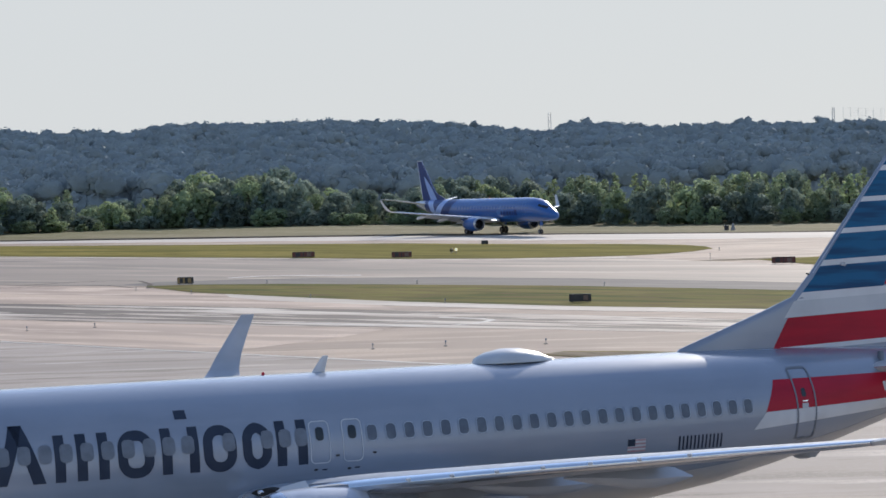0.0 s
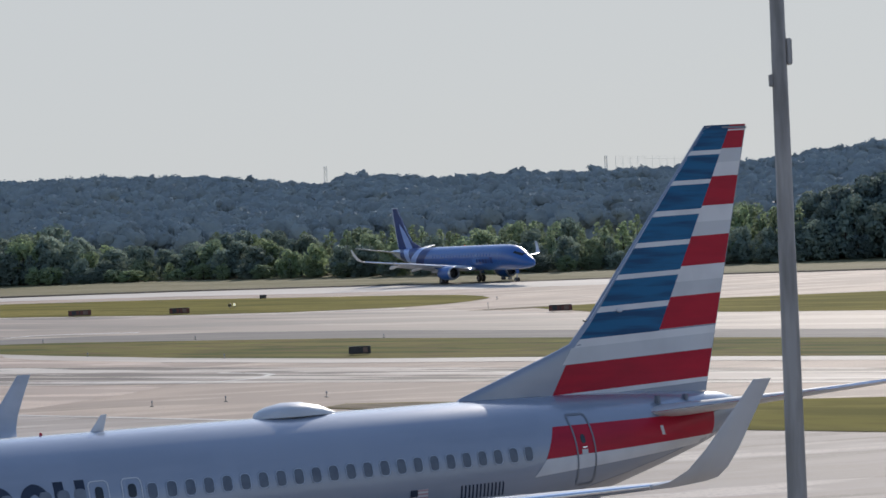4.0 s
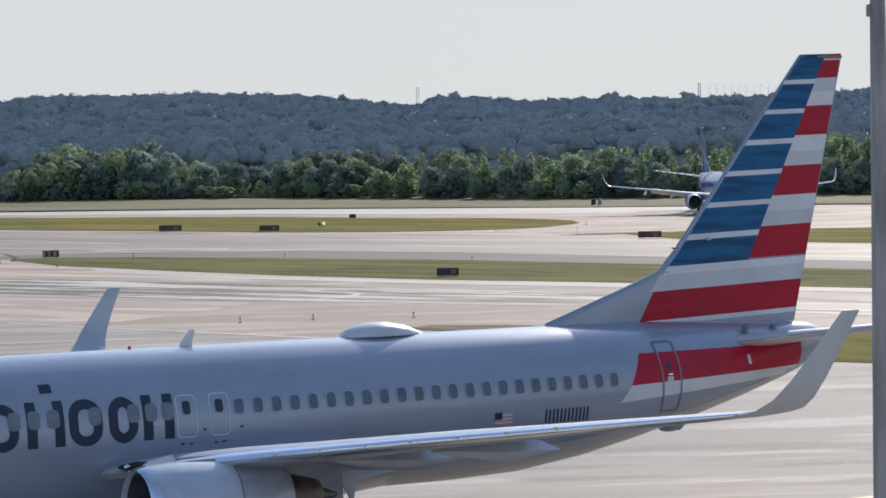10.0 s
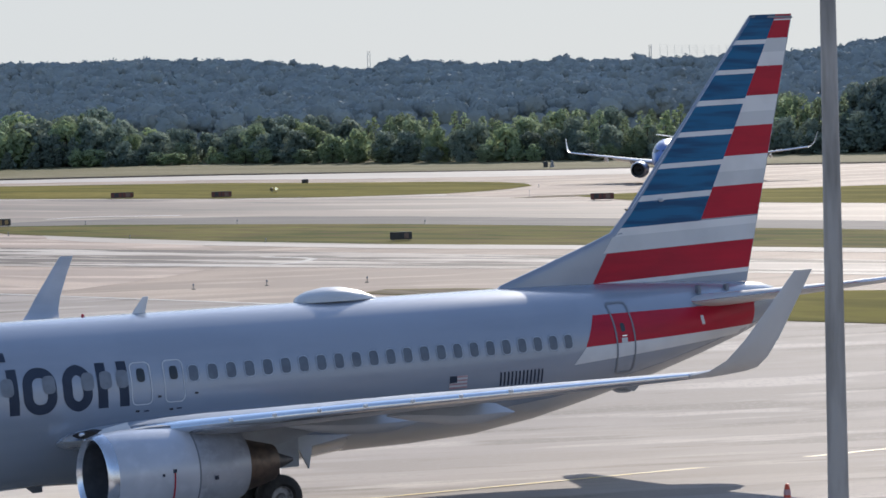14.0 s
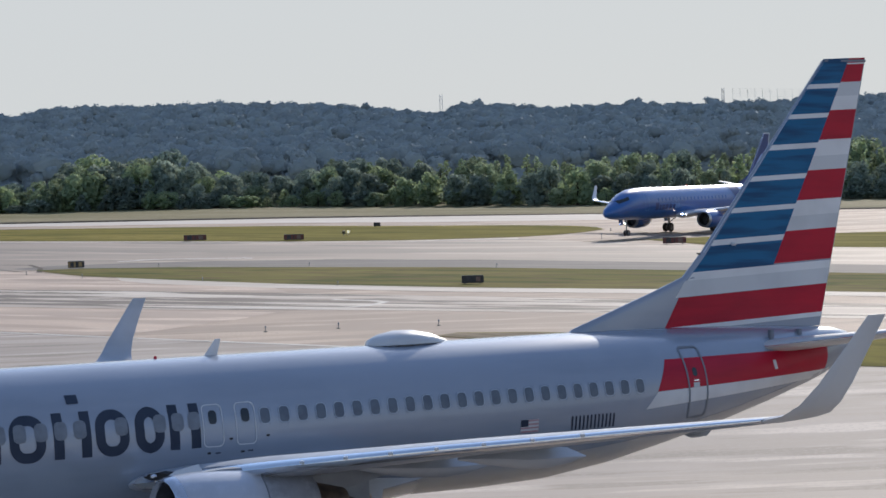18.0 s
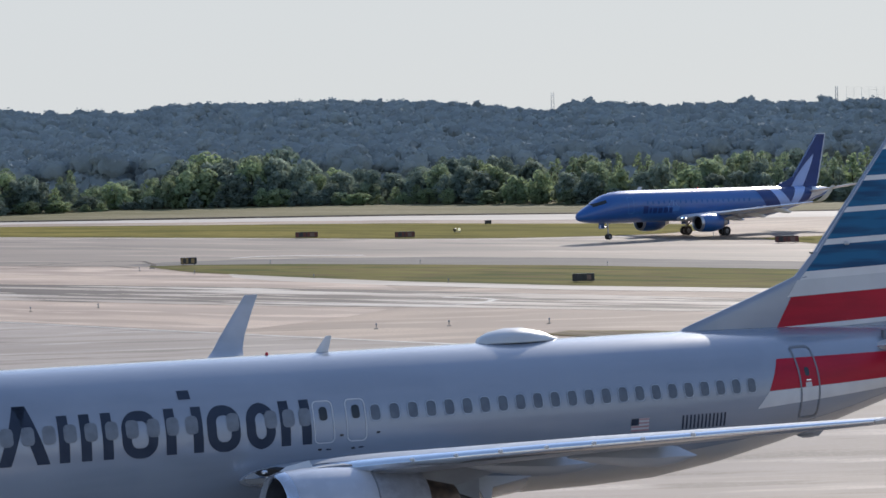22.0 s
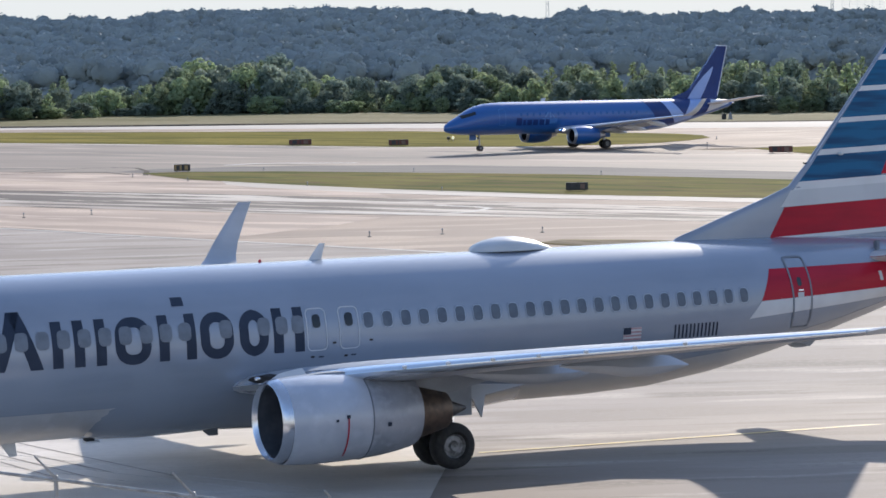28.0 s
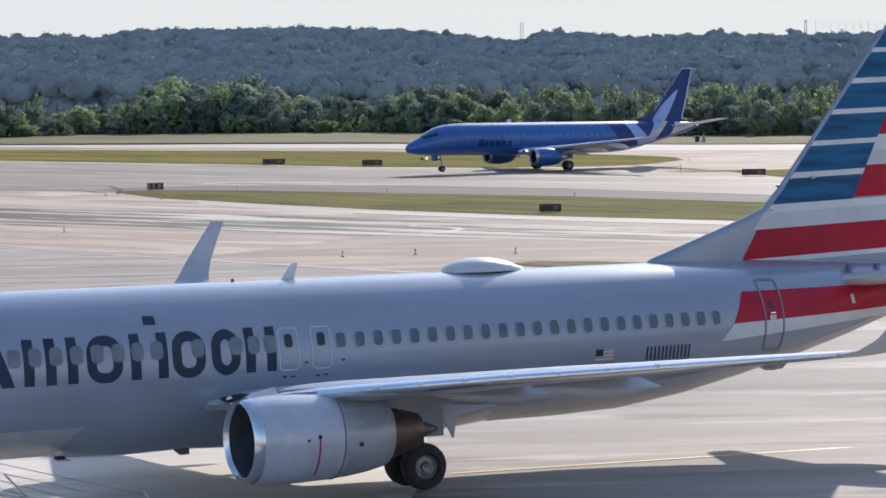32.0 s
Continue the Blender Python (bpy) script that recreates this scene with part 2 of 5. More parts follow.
def rounded_pts(w, h, r, n=5, side=0):
    pts = []
    side = side or max(1, int(h / 0.12))
    for qx, qz, a0 in ((1, 1, 0), (-1, 1, 90), (-1, -1, 180), (1, -1, 270)):
        for i in range(n):
            a = radians(a0 + 90 * i / (n - 1))
            pts.append((qx * (w / 2 - r) + r * math.cos(a), qz * (h / 2 - r) + r * math.sin(a)))
        if a0 in (90, 270):
            for i in range(1, side):
                pts.append((qx * w / 2, qz * (h / 2 - r) * (1 - 2 * i / side)))
    return pts


def foil(stations, n=14):
    """A wing from stations (le x, te x, y, z, thickness share): rings round the section."""
    rings = []
    for xl, xt, y, z, th in stations:
        c = xl - xt
        up, lo = [], []
        for i in range(n + 1):
            s = 0.5 * (1 - math.cos(math.pi * i / n))
            t = 5 * th * c * (0.2969 * math.sqrt(s) - 0.126 * s - 0.3516 * s * s + 0.2843 * s ** 3 - 0.1036 * s ** 4)
            up.append((xl - s * c, y, z + t * 1.1))
            lo.append((xl - s * c, y, z - t * 0.9))
        rings.append(up + lo[-2:0:-1])
    return rings


# ---- ground ----
def rise(y):
    """Height of the airfield: level by the apron, rising gently beyond the taxiways."""
    return 0.0 if y < 250 else min((y - 250) * 0.0085, 1.36)


def swell(y):
    """Drainage fall of the apron: it rises towards the viewer and dips behind the parked airliner."""
    return float(np.interp(y, [40, 58, 68, 78, 112], [0.78, 0.03, -0.55, -0.90, 0.0]))


def lie(x, y):
    """A point of the level plan carried along its line of sight onto the sloping apron; also the share of distance."""
    s = 1.0
    for i in range(20):
        s = 1.0 - swell(s * y) / 9.99
    return s * x, s * y, s


CONCRETE = material("concrete", (0.361, 0.274, 0.207), 0.8, 0.0, [((0.03, 0.10, 1), (0.254, 0.194, 0.151), 0.44, 0.56), ((0.05, 0.20, 1), (0.239, 0.180, 0.139), 0.50, 0.60), ((0.08, 0.34, 1), (0.418, 0.327, 0.248), 0.54, 0.64), ((0.06, 0.28, 1), (0.185, 0.142, 0.110), 0.60, 0.68), (6.0, (0.261, 0.204, 0.160), 0.48, 0.72)], 0.15, 8.0, spec=0.3)
TAXIWAY = material("grey_taxiway_pavement", (0.237, 0.192, 0.154), 0.75, 0.0, [((0.012, 0.08, 1), (0.178, 0.147, 0.121), 0.43, 0.57), ((0.03, 0.16, 1), (0.317, 0.259, 0.204), 0.53, 0.63), ((0.03, 0.22, 1), (0.146, 0.120, 0.098), 0.58, 0.68)], 0.15, 8.0, spec=0.3)
RUBBERED = material("rubber_streaked_concrete", (0.36, 0.308, 0.258), 0.75, 0.0, [((0.018, 0.14, 1), (0.46, 0.405, 0.345), 0.55, 0.61), ((0.04, 0.36, 1), (0.115, 0.094, 0.078), 0.485, 0.525), ((0.09, 0.42, 1), (0.43, 0.378, 0.322), 0.58, 0.63), ((0.07, 0.50, 1), (0.090, 0.074, 0.063), 0.55, 0.60), ((0.025, 0.62, 1), (0.10, 0.082, 0.069), 0.57, 0.60), ((0.03, 0.5, 1), (0.50, 0.45, 0.385), 0.58, 0.61)], 0.15, 8.0, spec=0.2)
GRASS = material("mown_grass", (0.186, 0.162, 0.040), 0.95, 0.0, [((0.02, 0.10, 1), (0.240, 0.197, 0.055), 0.42, 0.62), ((0.05, 0.25, 1), (0.127, 0.117, 0.029), 0.48, 0.60), ((0.3, 0.9, 1), (0.153, 0.132, 0.035), 0.48, 0.68)], 0.6, 6.0, spec=0.02)
DRY = material("dry_meadow", (0.215, 0.185, 0.105), 0.9, 0.0, [((0.015, 0.12, 1), (0.135, 0.125, 0.055), 0.42, 0.60), ((0.05, 0.4, 1), (0.215, 0.185, 0.105), 0.50, 0.66), ((0.4, 1.0, 1), (0.145, 0.13, 0.06), 0.48, 0.68)], 0.6, 5.0, spec=0.1)
ROUGHGRASS = material("rough_olive_grass", (0.119, 0.113, 0.026), 0.95, 0.0, [((0.03, 0.12, 1), (0.163, 0.137, 0.040), 0.42, 0.58), ((0.06, 0.35, 1), (0.070, 0.079, 0.018), 0.48, 0.58), ((0.2, 0.7, 1), (0.122, 0.092, 0.038), 0.52, 0.64), ((0.12, 0.5, 1), (0.174, 0.162, 0.038), 0.58, 0.68)], 0.6, 6.0, spec=0.05)
YELLOW = material("yellow_line_paint", (0.55, 0.39, 0.12), 0.6, 0.0, [(2.0, (0.48, 0.40, 0.22), 0.4, 0.6)])
WHITELINE = material("white_line_paint", (0.525, 0.497, 0.446), 0.6, 0.0, [(1.0, (0.413, 0.382, 0.338), 0.4, 0.65)])


TURN = Matrix.Rotation(radians(-36.0), 4, "Z")      # the run of the pavements


def sheet(name, outline, z, mat, label, category, step=12.0, turn=TURN):
    """A flat sheet with that outline, following the rise of the airfield."""
    bm = bmesh.new()
    bm.faces.new([bm.verts.new((x, y, 0)) for x, y in outline])
    ys = [p[1] for p in outline]
    k = math.ceil(min(ys) / step) * step
    while k < max(ys):
        if k >= 240:
            bmesh.ops.bisect_plane(bm, geom=bm.verts[:] + bm.edges[:] + bm.faces[:], plane_co=(0, k, 0), plane_no=(0, 1, 0))
        k += step
    for k in range(36, 120, 3):
        if min(ys) < k < max(ys):
            bmesh.ops.bisect_plane(bm, geom=bm.verts[:] + bm.edges[:] + bm.faces[:], plane_co=(0, k, 0), plane_no=(0, 1, 0))
    for v in bm.verts:
        v.co.z = rise(v.co.y) + z
        if v.co.y < 118:
            x, y, s = lie(v.co.x, v.co.y)
            v.co = Vector((x, y, swell(y) + z))
    if bm.faces:
        bmesh.ops.triangulate(bm, faces=[f for f in bm.faces if len(f.verts) > 4])
    bm.transform(turn.inverted())
    ob = part(name, bm, mat, smooth=False)
    ob.matrix_basis = turn
    return tagged(ob, label, category, kind="structure")


# height of the wooded skyline across the view
SKYLINE = [(-260, 29), (-178, 28.9), (-157, 27.4), (-130, 26.8), (-113, 29.1), (-83, 28.9), (-54, 29.3), (-18, 27.9), (3, 26), (24, 23.4), (34, 26.9), (53, 25.5), (64, 24), (85, 24.8), (116, 24.5), (151, 24.2), (184, 25), (204, 27.2), (215, 28.5), (240, 31.4), (300, 33)]


def hills(x, y):
    """Height of the land behind the airfield."""
    base = rise(y)
    if y <= 395:
        return base
    f = min(1.0, max(0.0, (y - 470) / 430.0))
    f = f * f * (3 - 2 * f)
    q = x * 900.0 / y
    crest = -12.6 + float(np.interp(q, [r[0] for r in SKYLINE], [r[1] for r in SKYLINE]))
    tail = 1.0 if y < 1500 else max(0.0, 1 - (y - 1500) / 1500)
    return base + crest * f * tail


bm = bmesh.new()
xs = [-4000, -1500, -600] + list(range(-400, 401, 40)) + [600, 1500, 4000]
ys = [-600, -100, 0, 120, 240, 250, 300, 350, 395, 420, 445, 470] + list(range(500, 921, 35)) + [1100, 1500, 2200, 3000, 4800]
grid = [[bm.verts.new((x, y, hills(x, y) - (0.06 if y > 150 else 1.2))) for x in xs] for y in ys]
for i in range(len(ys) - 1):
    for j in range(len(xs) - 1):
        bm.faces.new((grid[i][j], grid[i][j + 1], grid[i + 1][j + 1], grid[i + 1][j]))
tagged(part("ground", bm, DRY), "dry grassy ground of the airfield running out to wooded hills", "ground", kind="structure")

sheet("apron", [(-420, -60), (420, -60), (420, 175), (80, 330), (20, 338), (-120, 372), (-420, 470)], 0.0, CONCRETE, "pale weathered concrete apron and runway", "apron", turn=Matrix.Rotation(radians(6.0), 4, "Z"))
NEARCON = material("pale_apron_concrete", (0.332, 0.285, 0.247), 0.8, 0.0, [((0.03, 0.12, 1), (0.263, 0.226, 0.197), 0.46, 0.58), ((0.07, 0.36, 1), (0.242, 0.207, 0.177), 0.50, 0.58), ((0.09, 0.50, 1), (0.426, 0.373, 0.325), 0.56, 0.65), ((0.10, 0.6, 1), (0.175, 0.149, 0.127), 0.555, 0.64), (5.0, (0.267, 0.231, 0.202), 0.5, 0.72)], 0.15, 8.0, spec=0.3)
sheet("parking_apron", [(-420, -60), (420, -60), (420, 20), (60, 78), (26.3, 100.2), (20.8, 104.5), (14, 113), (6.5, 124.5), (3.0, 126), (0, 122.3), (-16.2, 136.6), (-30, 149.6), (-60, 176.3), (-150, 257), (-420, 300)], 0.006, NEARCON, "pale grey concrete parking apron with faint stains", "apron", turn=Matrix.Rotation(radians(6.0), 4, "Z"))
# slabs in a paler tone than the rest of the parking apron
SLAB = material("paler_slab_concrete", (0.56, 0.515, 0.46), 0.8, 0.0, [((0.05, 0.2, 1), (0.49, 0.45, 0.40), 0.45, 0.6), ((0.3, 0.9, 1), (0.60, 0.555, 0.50), 0.5, 0.66), (5.0, (0.51, 0.47, 0.42), 0.5, 0.72)], 0.15, 8.0, spec=0.3)
sheet("apron_slab", [(-60, 42), (-5.0, 44), (-1.5, 52), (-0.9, 60), (-0.9, 72), (-8, 84), (-22, 94), (-60, 110)], 0.012, SLAB, "paler concrete slabs under the airliner's wing", "apron", turn=Matrix.Rotation(radians(6.0), 4, "Z"))
RUNWAY = material("bright_runway_concrete", (0.47, 0.425, 0.365), 0.8, 0.0, [((0.012, 0.12, 1), (0.42, 0.38, 0.325), 0.45, 0.6), ((0.03, 0.3, 1), (0.51, 0.465, 0.40), 0.52, 0.64)], 0.1, 8.0, spec=0.3)
sheet("runway", [(-150, 384), (-80, 363.5), (-37, 351.0), (-12, 343.4), (10, 333.4), (33.8, 322.3), (48, 318.2), (44, 301),  (30, 305), (8, 314.5), (-13, 328), (-38.5, 339), (-68.1, 351.5), (-150, 376)], 0.012, RUNWAY, "bright pale concrete runway edge", "runway")
# pavement on the left, a paler tone of the apron's concrete
PALEPAVE = material("paler_pinkish_concrete", (0.455, 0.348, 0.269), 0.8, 0.0, [((0.03, 0.10, 1), (0.320, 0.246, 0.196), 0.44, 0.56), ((0.05, 0.20, 1), (0.301, 0.229, 0.181), 0.50, 0.60), ((0.08, 0.34, 1), (0.527, 0.415, 0.322), 0.54, 0.64), ((0.06, 0.28, 1), (0.233, 0.180, 0.143), 0.60, 0.68), (6.0, (0.329, 0.259, 0.208), 0.48, 0.72)], 0.15, 8.0, spec=0.3)
sheet("pavement", [(-150, 298), (-60, 239), (-32, 221.5), (-29.6, 216), (-25, 207), (-15, 194), (-8, 182), (-6.5, 174), (-23.9, 187.2), (-38.9, 196.7), (-90, 232.8), (-150, 275)], 0.010, PALEPAVE, "paler pinkish concrete round the tip of a grass island", "pavement")
sheet("pavement", [(-66, 193), (-36.5, 174.2), (-13.5, 157.7), (-6, 153.6), (-9, 146), (-14, 138), (-16.2, 137.4), (-30, 150.4), (-60, 177.2)], 0.010, PALEPAVE, "paler pinkish concrete beside the rubber-streaked lane", "pavement")
sheet("taxiway", [(-150, 350), (-60.8, 303.8), (-37.4, 288.5), (-23, 279.2), (-9.6, 269.5), (3, 264), (15.4, 262), (31, 232), (43.4, 218), (90, 178), (90, 130), (44.2, 167.2), (24, 187.5), (7, 203.2), (-7.6, 212.8), (-18, 219.5), (-31.4, 221.5), (-60, 240), (-150, 300)], 0.012, TAXIWAY, "grey taxiway pavement with faint stains", "taxiway")
sheet("pavement", [(-90, 232), (-38.9, 196), (-23.9, 186.5), (-6.1, 173), (12.6, 157.5), (40, 135), (80, 105), (80, 88), (14.5, 142), (0.5, 151.5), (-13.5, 158.5), (-36.5, 175), (-90, 208)], 0.012, RUBBERED, "concrete lane streaked with dark tyre rubber", "pavement")

island_1 = [(-150, 352), (-60.8, 304.8), (-37.4, 289.5), (-23, 280.2), (-9.6, 270.5), (3, 265), (15.4, 264.5), (20, 267), (23.5, 271.5), (26.3, 277.5), (26, 284), (23.6, 289.8), (17.3, 296.2), (3.5, 304.8), (-11.1, 316), (-38.5, 328.2), (-68.1, 341.5), (-150, 378)]
island_2 = [(-31.4, 222), (-27.2, 222.5), (-18.1, 219.5), (-7.6, 212.8), (7, 203.2), (24, 187.5), (44.2, 167.2), (90, 130), (90, 104), (39.1, 148.2), (20.7, 163), (6, 173.5), (-6.6, 185), (-16.2, 196.2), (-25.5, 208.2), (-29.6, 217)]
island_3 = [(27.8, 249.2), (31.9, 233), (43.4, 218), (54.7, 207.5), (95, 175), (95, 232), (66.1, 249.8), (49.9, 251.2), (35.8, 252)]
island_4 = [(4.2, 130.8), (2.9, 128.8), (6.5, 124.5), (14, 113), (20.8, 104.5), (26.3, 100.2), (60, 78), (60, 98), (31, 117.8), (24.4, 120), (8, 129.6)]
for k, (pts, where) in enumerate(((island_1, "between runway and taxiway"), (island_2, "between taxiway and apron"), (island_3, "beside a red sign"), (island_4, "behind the parked airliner's tail"))):
    sheet("grass_island_%d" % (k + 1), pts, 0.03, ROUGHGRASS if k == 1 else GRASS, ("rough olive grass island " if k == 1 else "mown yellow-green grass island ") + where, "grass")
PALECON = material("pale_concrete_shoulder", (0.50, 0.445, 0.38), 0.8, 0.0, [((0.02, 0.2, 1), (0.40, 0.35, 0.295), 0.45, 0.58), ((0.06, 0.4, 1), (0.55, 0.495, 0.425), 0.52, 0.64)], 0.15, 8.0, spec=0.3)
sheet("shoulder", [(-22, 203.8), (-16.2, 196.2), (-6.6, 185), (6, 173.5), (20.7, 163), (39.1, 148.2), (90, 104), (90, 100.5), (38, 144.4), (19.5, 159), (4.5, 169.4), (-8, 180.8), (-17.8, 191.8), (-21, 198)], 0.018, PALECON, "pale concrete shoulder along the grass island", "pavement")
sheet("shoulder", [(-150, 348), (-60.8, 302.6), (-37.4, 287.3), (-23, 278.0), (-9.6, 268.3), (3, 262.7), (15.4, 260.5), (15.4, 263.0), (3, 264.4), (-9.6, 269.9), (-23, 279.6), (-37.4, 289), (-60.8, 304.3), (-150, 350.5)], 0.018, PALECON, "pale concrete shoulder along the far grass island", "pavement")
ASPHALT = material("grey_asphalt_shoulder", (0.150, 0.136, 0.124), 0.85, 0.0, [((0.02, 0.2, 1), (0.118, 0.108, 0.100), 0.44, 0.60), ((0.08, 0.9, 1), (0.178, 0.160, 0.144), 0.52, 0.66)], 0.15, 8.0, spec=0.2)
DIRT = material("bare_brown_dirt", (0.165, 0.128, 0.088), 0.95, 0.0, [((0.15, 0.6, 1), (0.215, 0.172, 0.118), 0.45, 0.62), ((0.6, 1.5, 1), (0.115, 0.100, 0.055), 0.5, 0.66)], 0.4, 6.0, spec=0.1)
sheet("shoulder", [(-34, 226), (-31, 230), (-23.3, 231), (-17, 230.4), (-4.1, 225.7), (9.2, 216), (26, 199.5), (47.3, 178.5), (90, 143), (90, 130), (44.2, 167), (24, 187.3), (7, 203), (-7.6, 212.6), (-18.1, 219.3), (-27.2, 222.3), (-31.4, 221.8)], 0.018, ASPHALT, "dark grey asphalt shoulder behind the grass island", "pavement")
sheet("dirt_patch", [(20.6, 249.0), (24.5, 251.4), (29.6, 252.0), (34, 247), (31.5, 243), (28.6, 247.6), (24.6, 247.4)], 0.024, DIRT, "worn brown dirt beside the grass island", "ground")
sheet("dirt_patch", [(4.0, 130.4), (3.1, 128.8), (6.7, 124.6), (14.2, 113.2), (19.5, 108.5), (22, 119.5), (8, 129.2)], 0.036, DIRT, "worn brown dirt at the tip of a grass island", "ground")
# verge behind the runway
sheet("grass_verge", [(-420, 476), (-120, 376), (-37, 352.5), (-12, 345), (33.8, 324), (62.9, 315.5), (120, 290), (420, 190), (420, 330), (120, 372), (60, 380), (0, 398), (-60, 425), (-420, 540)], 0.02, DRY, "rough dry grass verge below the woods", "grass")
TARLINE = material("tar_seal", (0.085, 0.075, 0.066), 0.95, 0.0, [((0.3, 0.3, 1), (0.12, 0.105, 0.092), 0.42, 0.62)], spec=0.05)


def ribbon(points, width, mat, label, z=0.022):
    """A painted line along points of the level plan."""
    bm = bmesh.new()
    rows = []
    for k, (x, y) in enumerate(points):
        (xa, ya), (xb, yb) = points[max(0, k - 1)], points[min(len(points) - 1, k + 1)]
        d = math.hypot(xb - xa, yb - ya)
        nx, ny = -(yb - ya) / d * width / 2, (xb - xa) / d * width / 2
        row = []
        for px, py in ((x + nx, y + ny), (x - nx, y - ny)):
            if py < 118:
                gx, gy, q = lie(px, py)
                row.append(bm.verts.new((gx, gy, swell(gy) + z)))
            else:
                row.append(bm.verts.new((px, py, rise(py) + z)))
        rows.append(row)
    for a, b in zip(rows, rows[1:]):
        bm.faces.new((a[0], a[1], b[1], b[0]))
    tagged(part("painted_line", bm, mat, smooth=False), label, "marking", kind="structure")


def between(a, b, n):
    return [(a[0] + (b[0] - a[0]) * k / n, a[1] + (b[1] - a[1]) * k / n) for k in range(n)]


ribbon(between((-0.2, 60.5), (10.7, 64.0), 6) + between((10.7, 64.0), (30, 71.1), 10), 0.16, YELLOW, "thin yellow taxi line on the apron")
for a, b in (((-12.89, 63.96), (-9.83, 60.45)), ((-12.81, 62.72), (-10.71, 60.28)), ((-12.58, 61.55), (-10.97, 59.54)), ((-12.36, 60.46), (-11.25, 58.98))):
    ribbon(between(a, (2 * b[0] - a[0], 2 * b[1] - a[1]), 8), 0.035, ASPHALT, "thin dark joint between concrete slabs")
ribbon([(-60, 176.3), (-30, 149.6), (-16.2, 136.6), (0, 122.25)], 0.45, WHITELINE, "faint pale line painted on the concrete")
ribbon([(-12, 160.5), (-6.9, 157.0), (-3.0, 154.6), (-0.7, 156.2), (0.5, 159.6), (-0.4, 161.4), (-3.1, 163.8)], 0.55, WHITELINE, "curved pale line forking on the concrete")
ribbon([(-25, 235.2), (-22.2, 237.6), (-19.0, 237.3), (-12, 234.2)], 0.8, WHITELINE, "worn white edge line of the taxiway")
ribbon([(-44, 230.0), (-39.6, 234.2), (-36, 235.2), (-33.4, 233.2), (-31.4, 226), (-30.3, 217)], 0.5, TARLINE, "dark curving seal line on the pavement")
ribbon([(-46, 224.5), (-39.5, 226.8), (-35.2, 225.0), (-32, 219)], 0.4, TARLINE, "dark curving seal line on the pavement")


SOIL = material("dark_bare_soil", (0.10, 0.085, 0.06), 0.95, 0.0, [((0.3, 0.3, 1), (0.12, 0.10, 0.07), 0.45, 0.65)], 0.5, 4.0, spec=0.1)
rings = []
for x, y in ((-120, 376), (-80, 364.8), (-37, 352.5), (-12, 345), (10, 335), (33.8, 324), (62.9, 315.5), (90, 303.5), (120, 290)):
    z = rise(y) + 0.02
    h = 0.07 + 0.06 * math.sin(x * 0.31)
    rings.append([(x, y - 0.4, z - 0.05), (x, y - 0.2, z + h), (x + 0.3, y + 1.2, z + h + 0.06), (x + 0.6, y + 4.0, z - 0.05)])
tagged(part("earth_bank", loft(rings), SOIL), "low dark earth edge along the runway's grass verge", "bank", kind="structure")

RIM = material("dusty_wheel_rim", (0.34, 0.34, 0.35), 0.55, 0.5, [(8.0, (0.14, 0.14, 0.14), 0.4, 0.65)])


# ---- the parked airliner ----
AIRLINER = pose(-2.457, 60.577, 0.0) @ Matrix.Rotation(radians(-150.647), 4, "Z") @ Matrix.Rotation(radians(-0.682), 4, "Y") @ Matrix.Rotation(radians(1.644), 4, "X")
HULL = Hull([
    # x, top, waist, bottom, half width
    (19.6, 2.42, 2.38, 2.34, 0.03), (19.35, 2.80, 2.36, 1.98, 0.36), (18.9, 3.18, 2.40, 1.70, 0.66), (18.2, 3.62, 2.55, 1.46, 1.00), (17.4, 4.22, 2.75, 1.30, 1.30),
    (16.6, 4.72, 2.95, 1.22, 1.54), (15.6, 4.96, 3.08, 1.17, 1.74), (14.4, 5.04, 3.16, 1.14, 1.85), (13.2, 5.05, 3.17, 1.13, 1.88), (-5.5, 5.05, 3.17, 1.13, 1.88),
    (-7.5, 5.05, 3.18, 1.20, 1.88), (-9.5, 5.05, 3.22, 1.46, 1.84), (-11.5, 5.03, 3.34, 1.86, 1.70), (-13.5, 4.98, 3.54, 2.32, 1.46), (-15.2, 4.92, 3.76, 2.76, 1.18),
    (-16.8, 4.83, 4.00, 3.22, 0.84), (-17.8, 4.74, 4.16, 3.56, 0.60), (-18.3, 4.62, 4.24, 3.82, 0.40), (-18.45, 4.50, 4.26, 4.00, 0.24)])


def fin_line(p, q, z):
    return p[0] + (q[0] - p[0]) * (z - p[1]) / (q[1] - p[1])


def fin_le(z):
    return fin_line((-13.2, 7.0), (-17.80, 12.4), z) if z > 7.0 else fin_line((-12.55, 6.36), (-13.2, 7.0), z) if z > 6.36 else fin_line((-8.4, 4.98), (-12.55, 6.36), z)


def fin_te(z):
    return fin_line((-17.43, 4.82), (-19.46, 12.49), z)


def fin_diag(z):
    return fin_line((-15.71, 6.54), (-18.83, 12.42), z)


def fin_half(x, z):
    """Half thickness of the fin."""
    lo, hi = fin_te(z), fin_le(z)
    s = min(1.0, max(0.0, (hi - x) / max(0.05, hi - lo)))
    return 0.02 + 0.30 * (1 - (z - 4.8) / 11.0) * (math.sqrt(s) - s) * 1.25


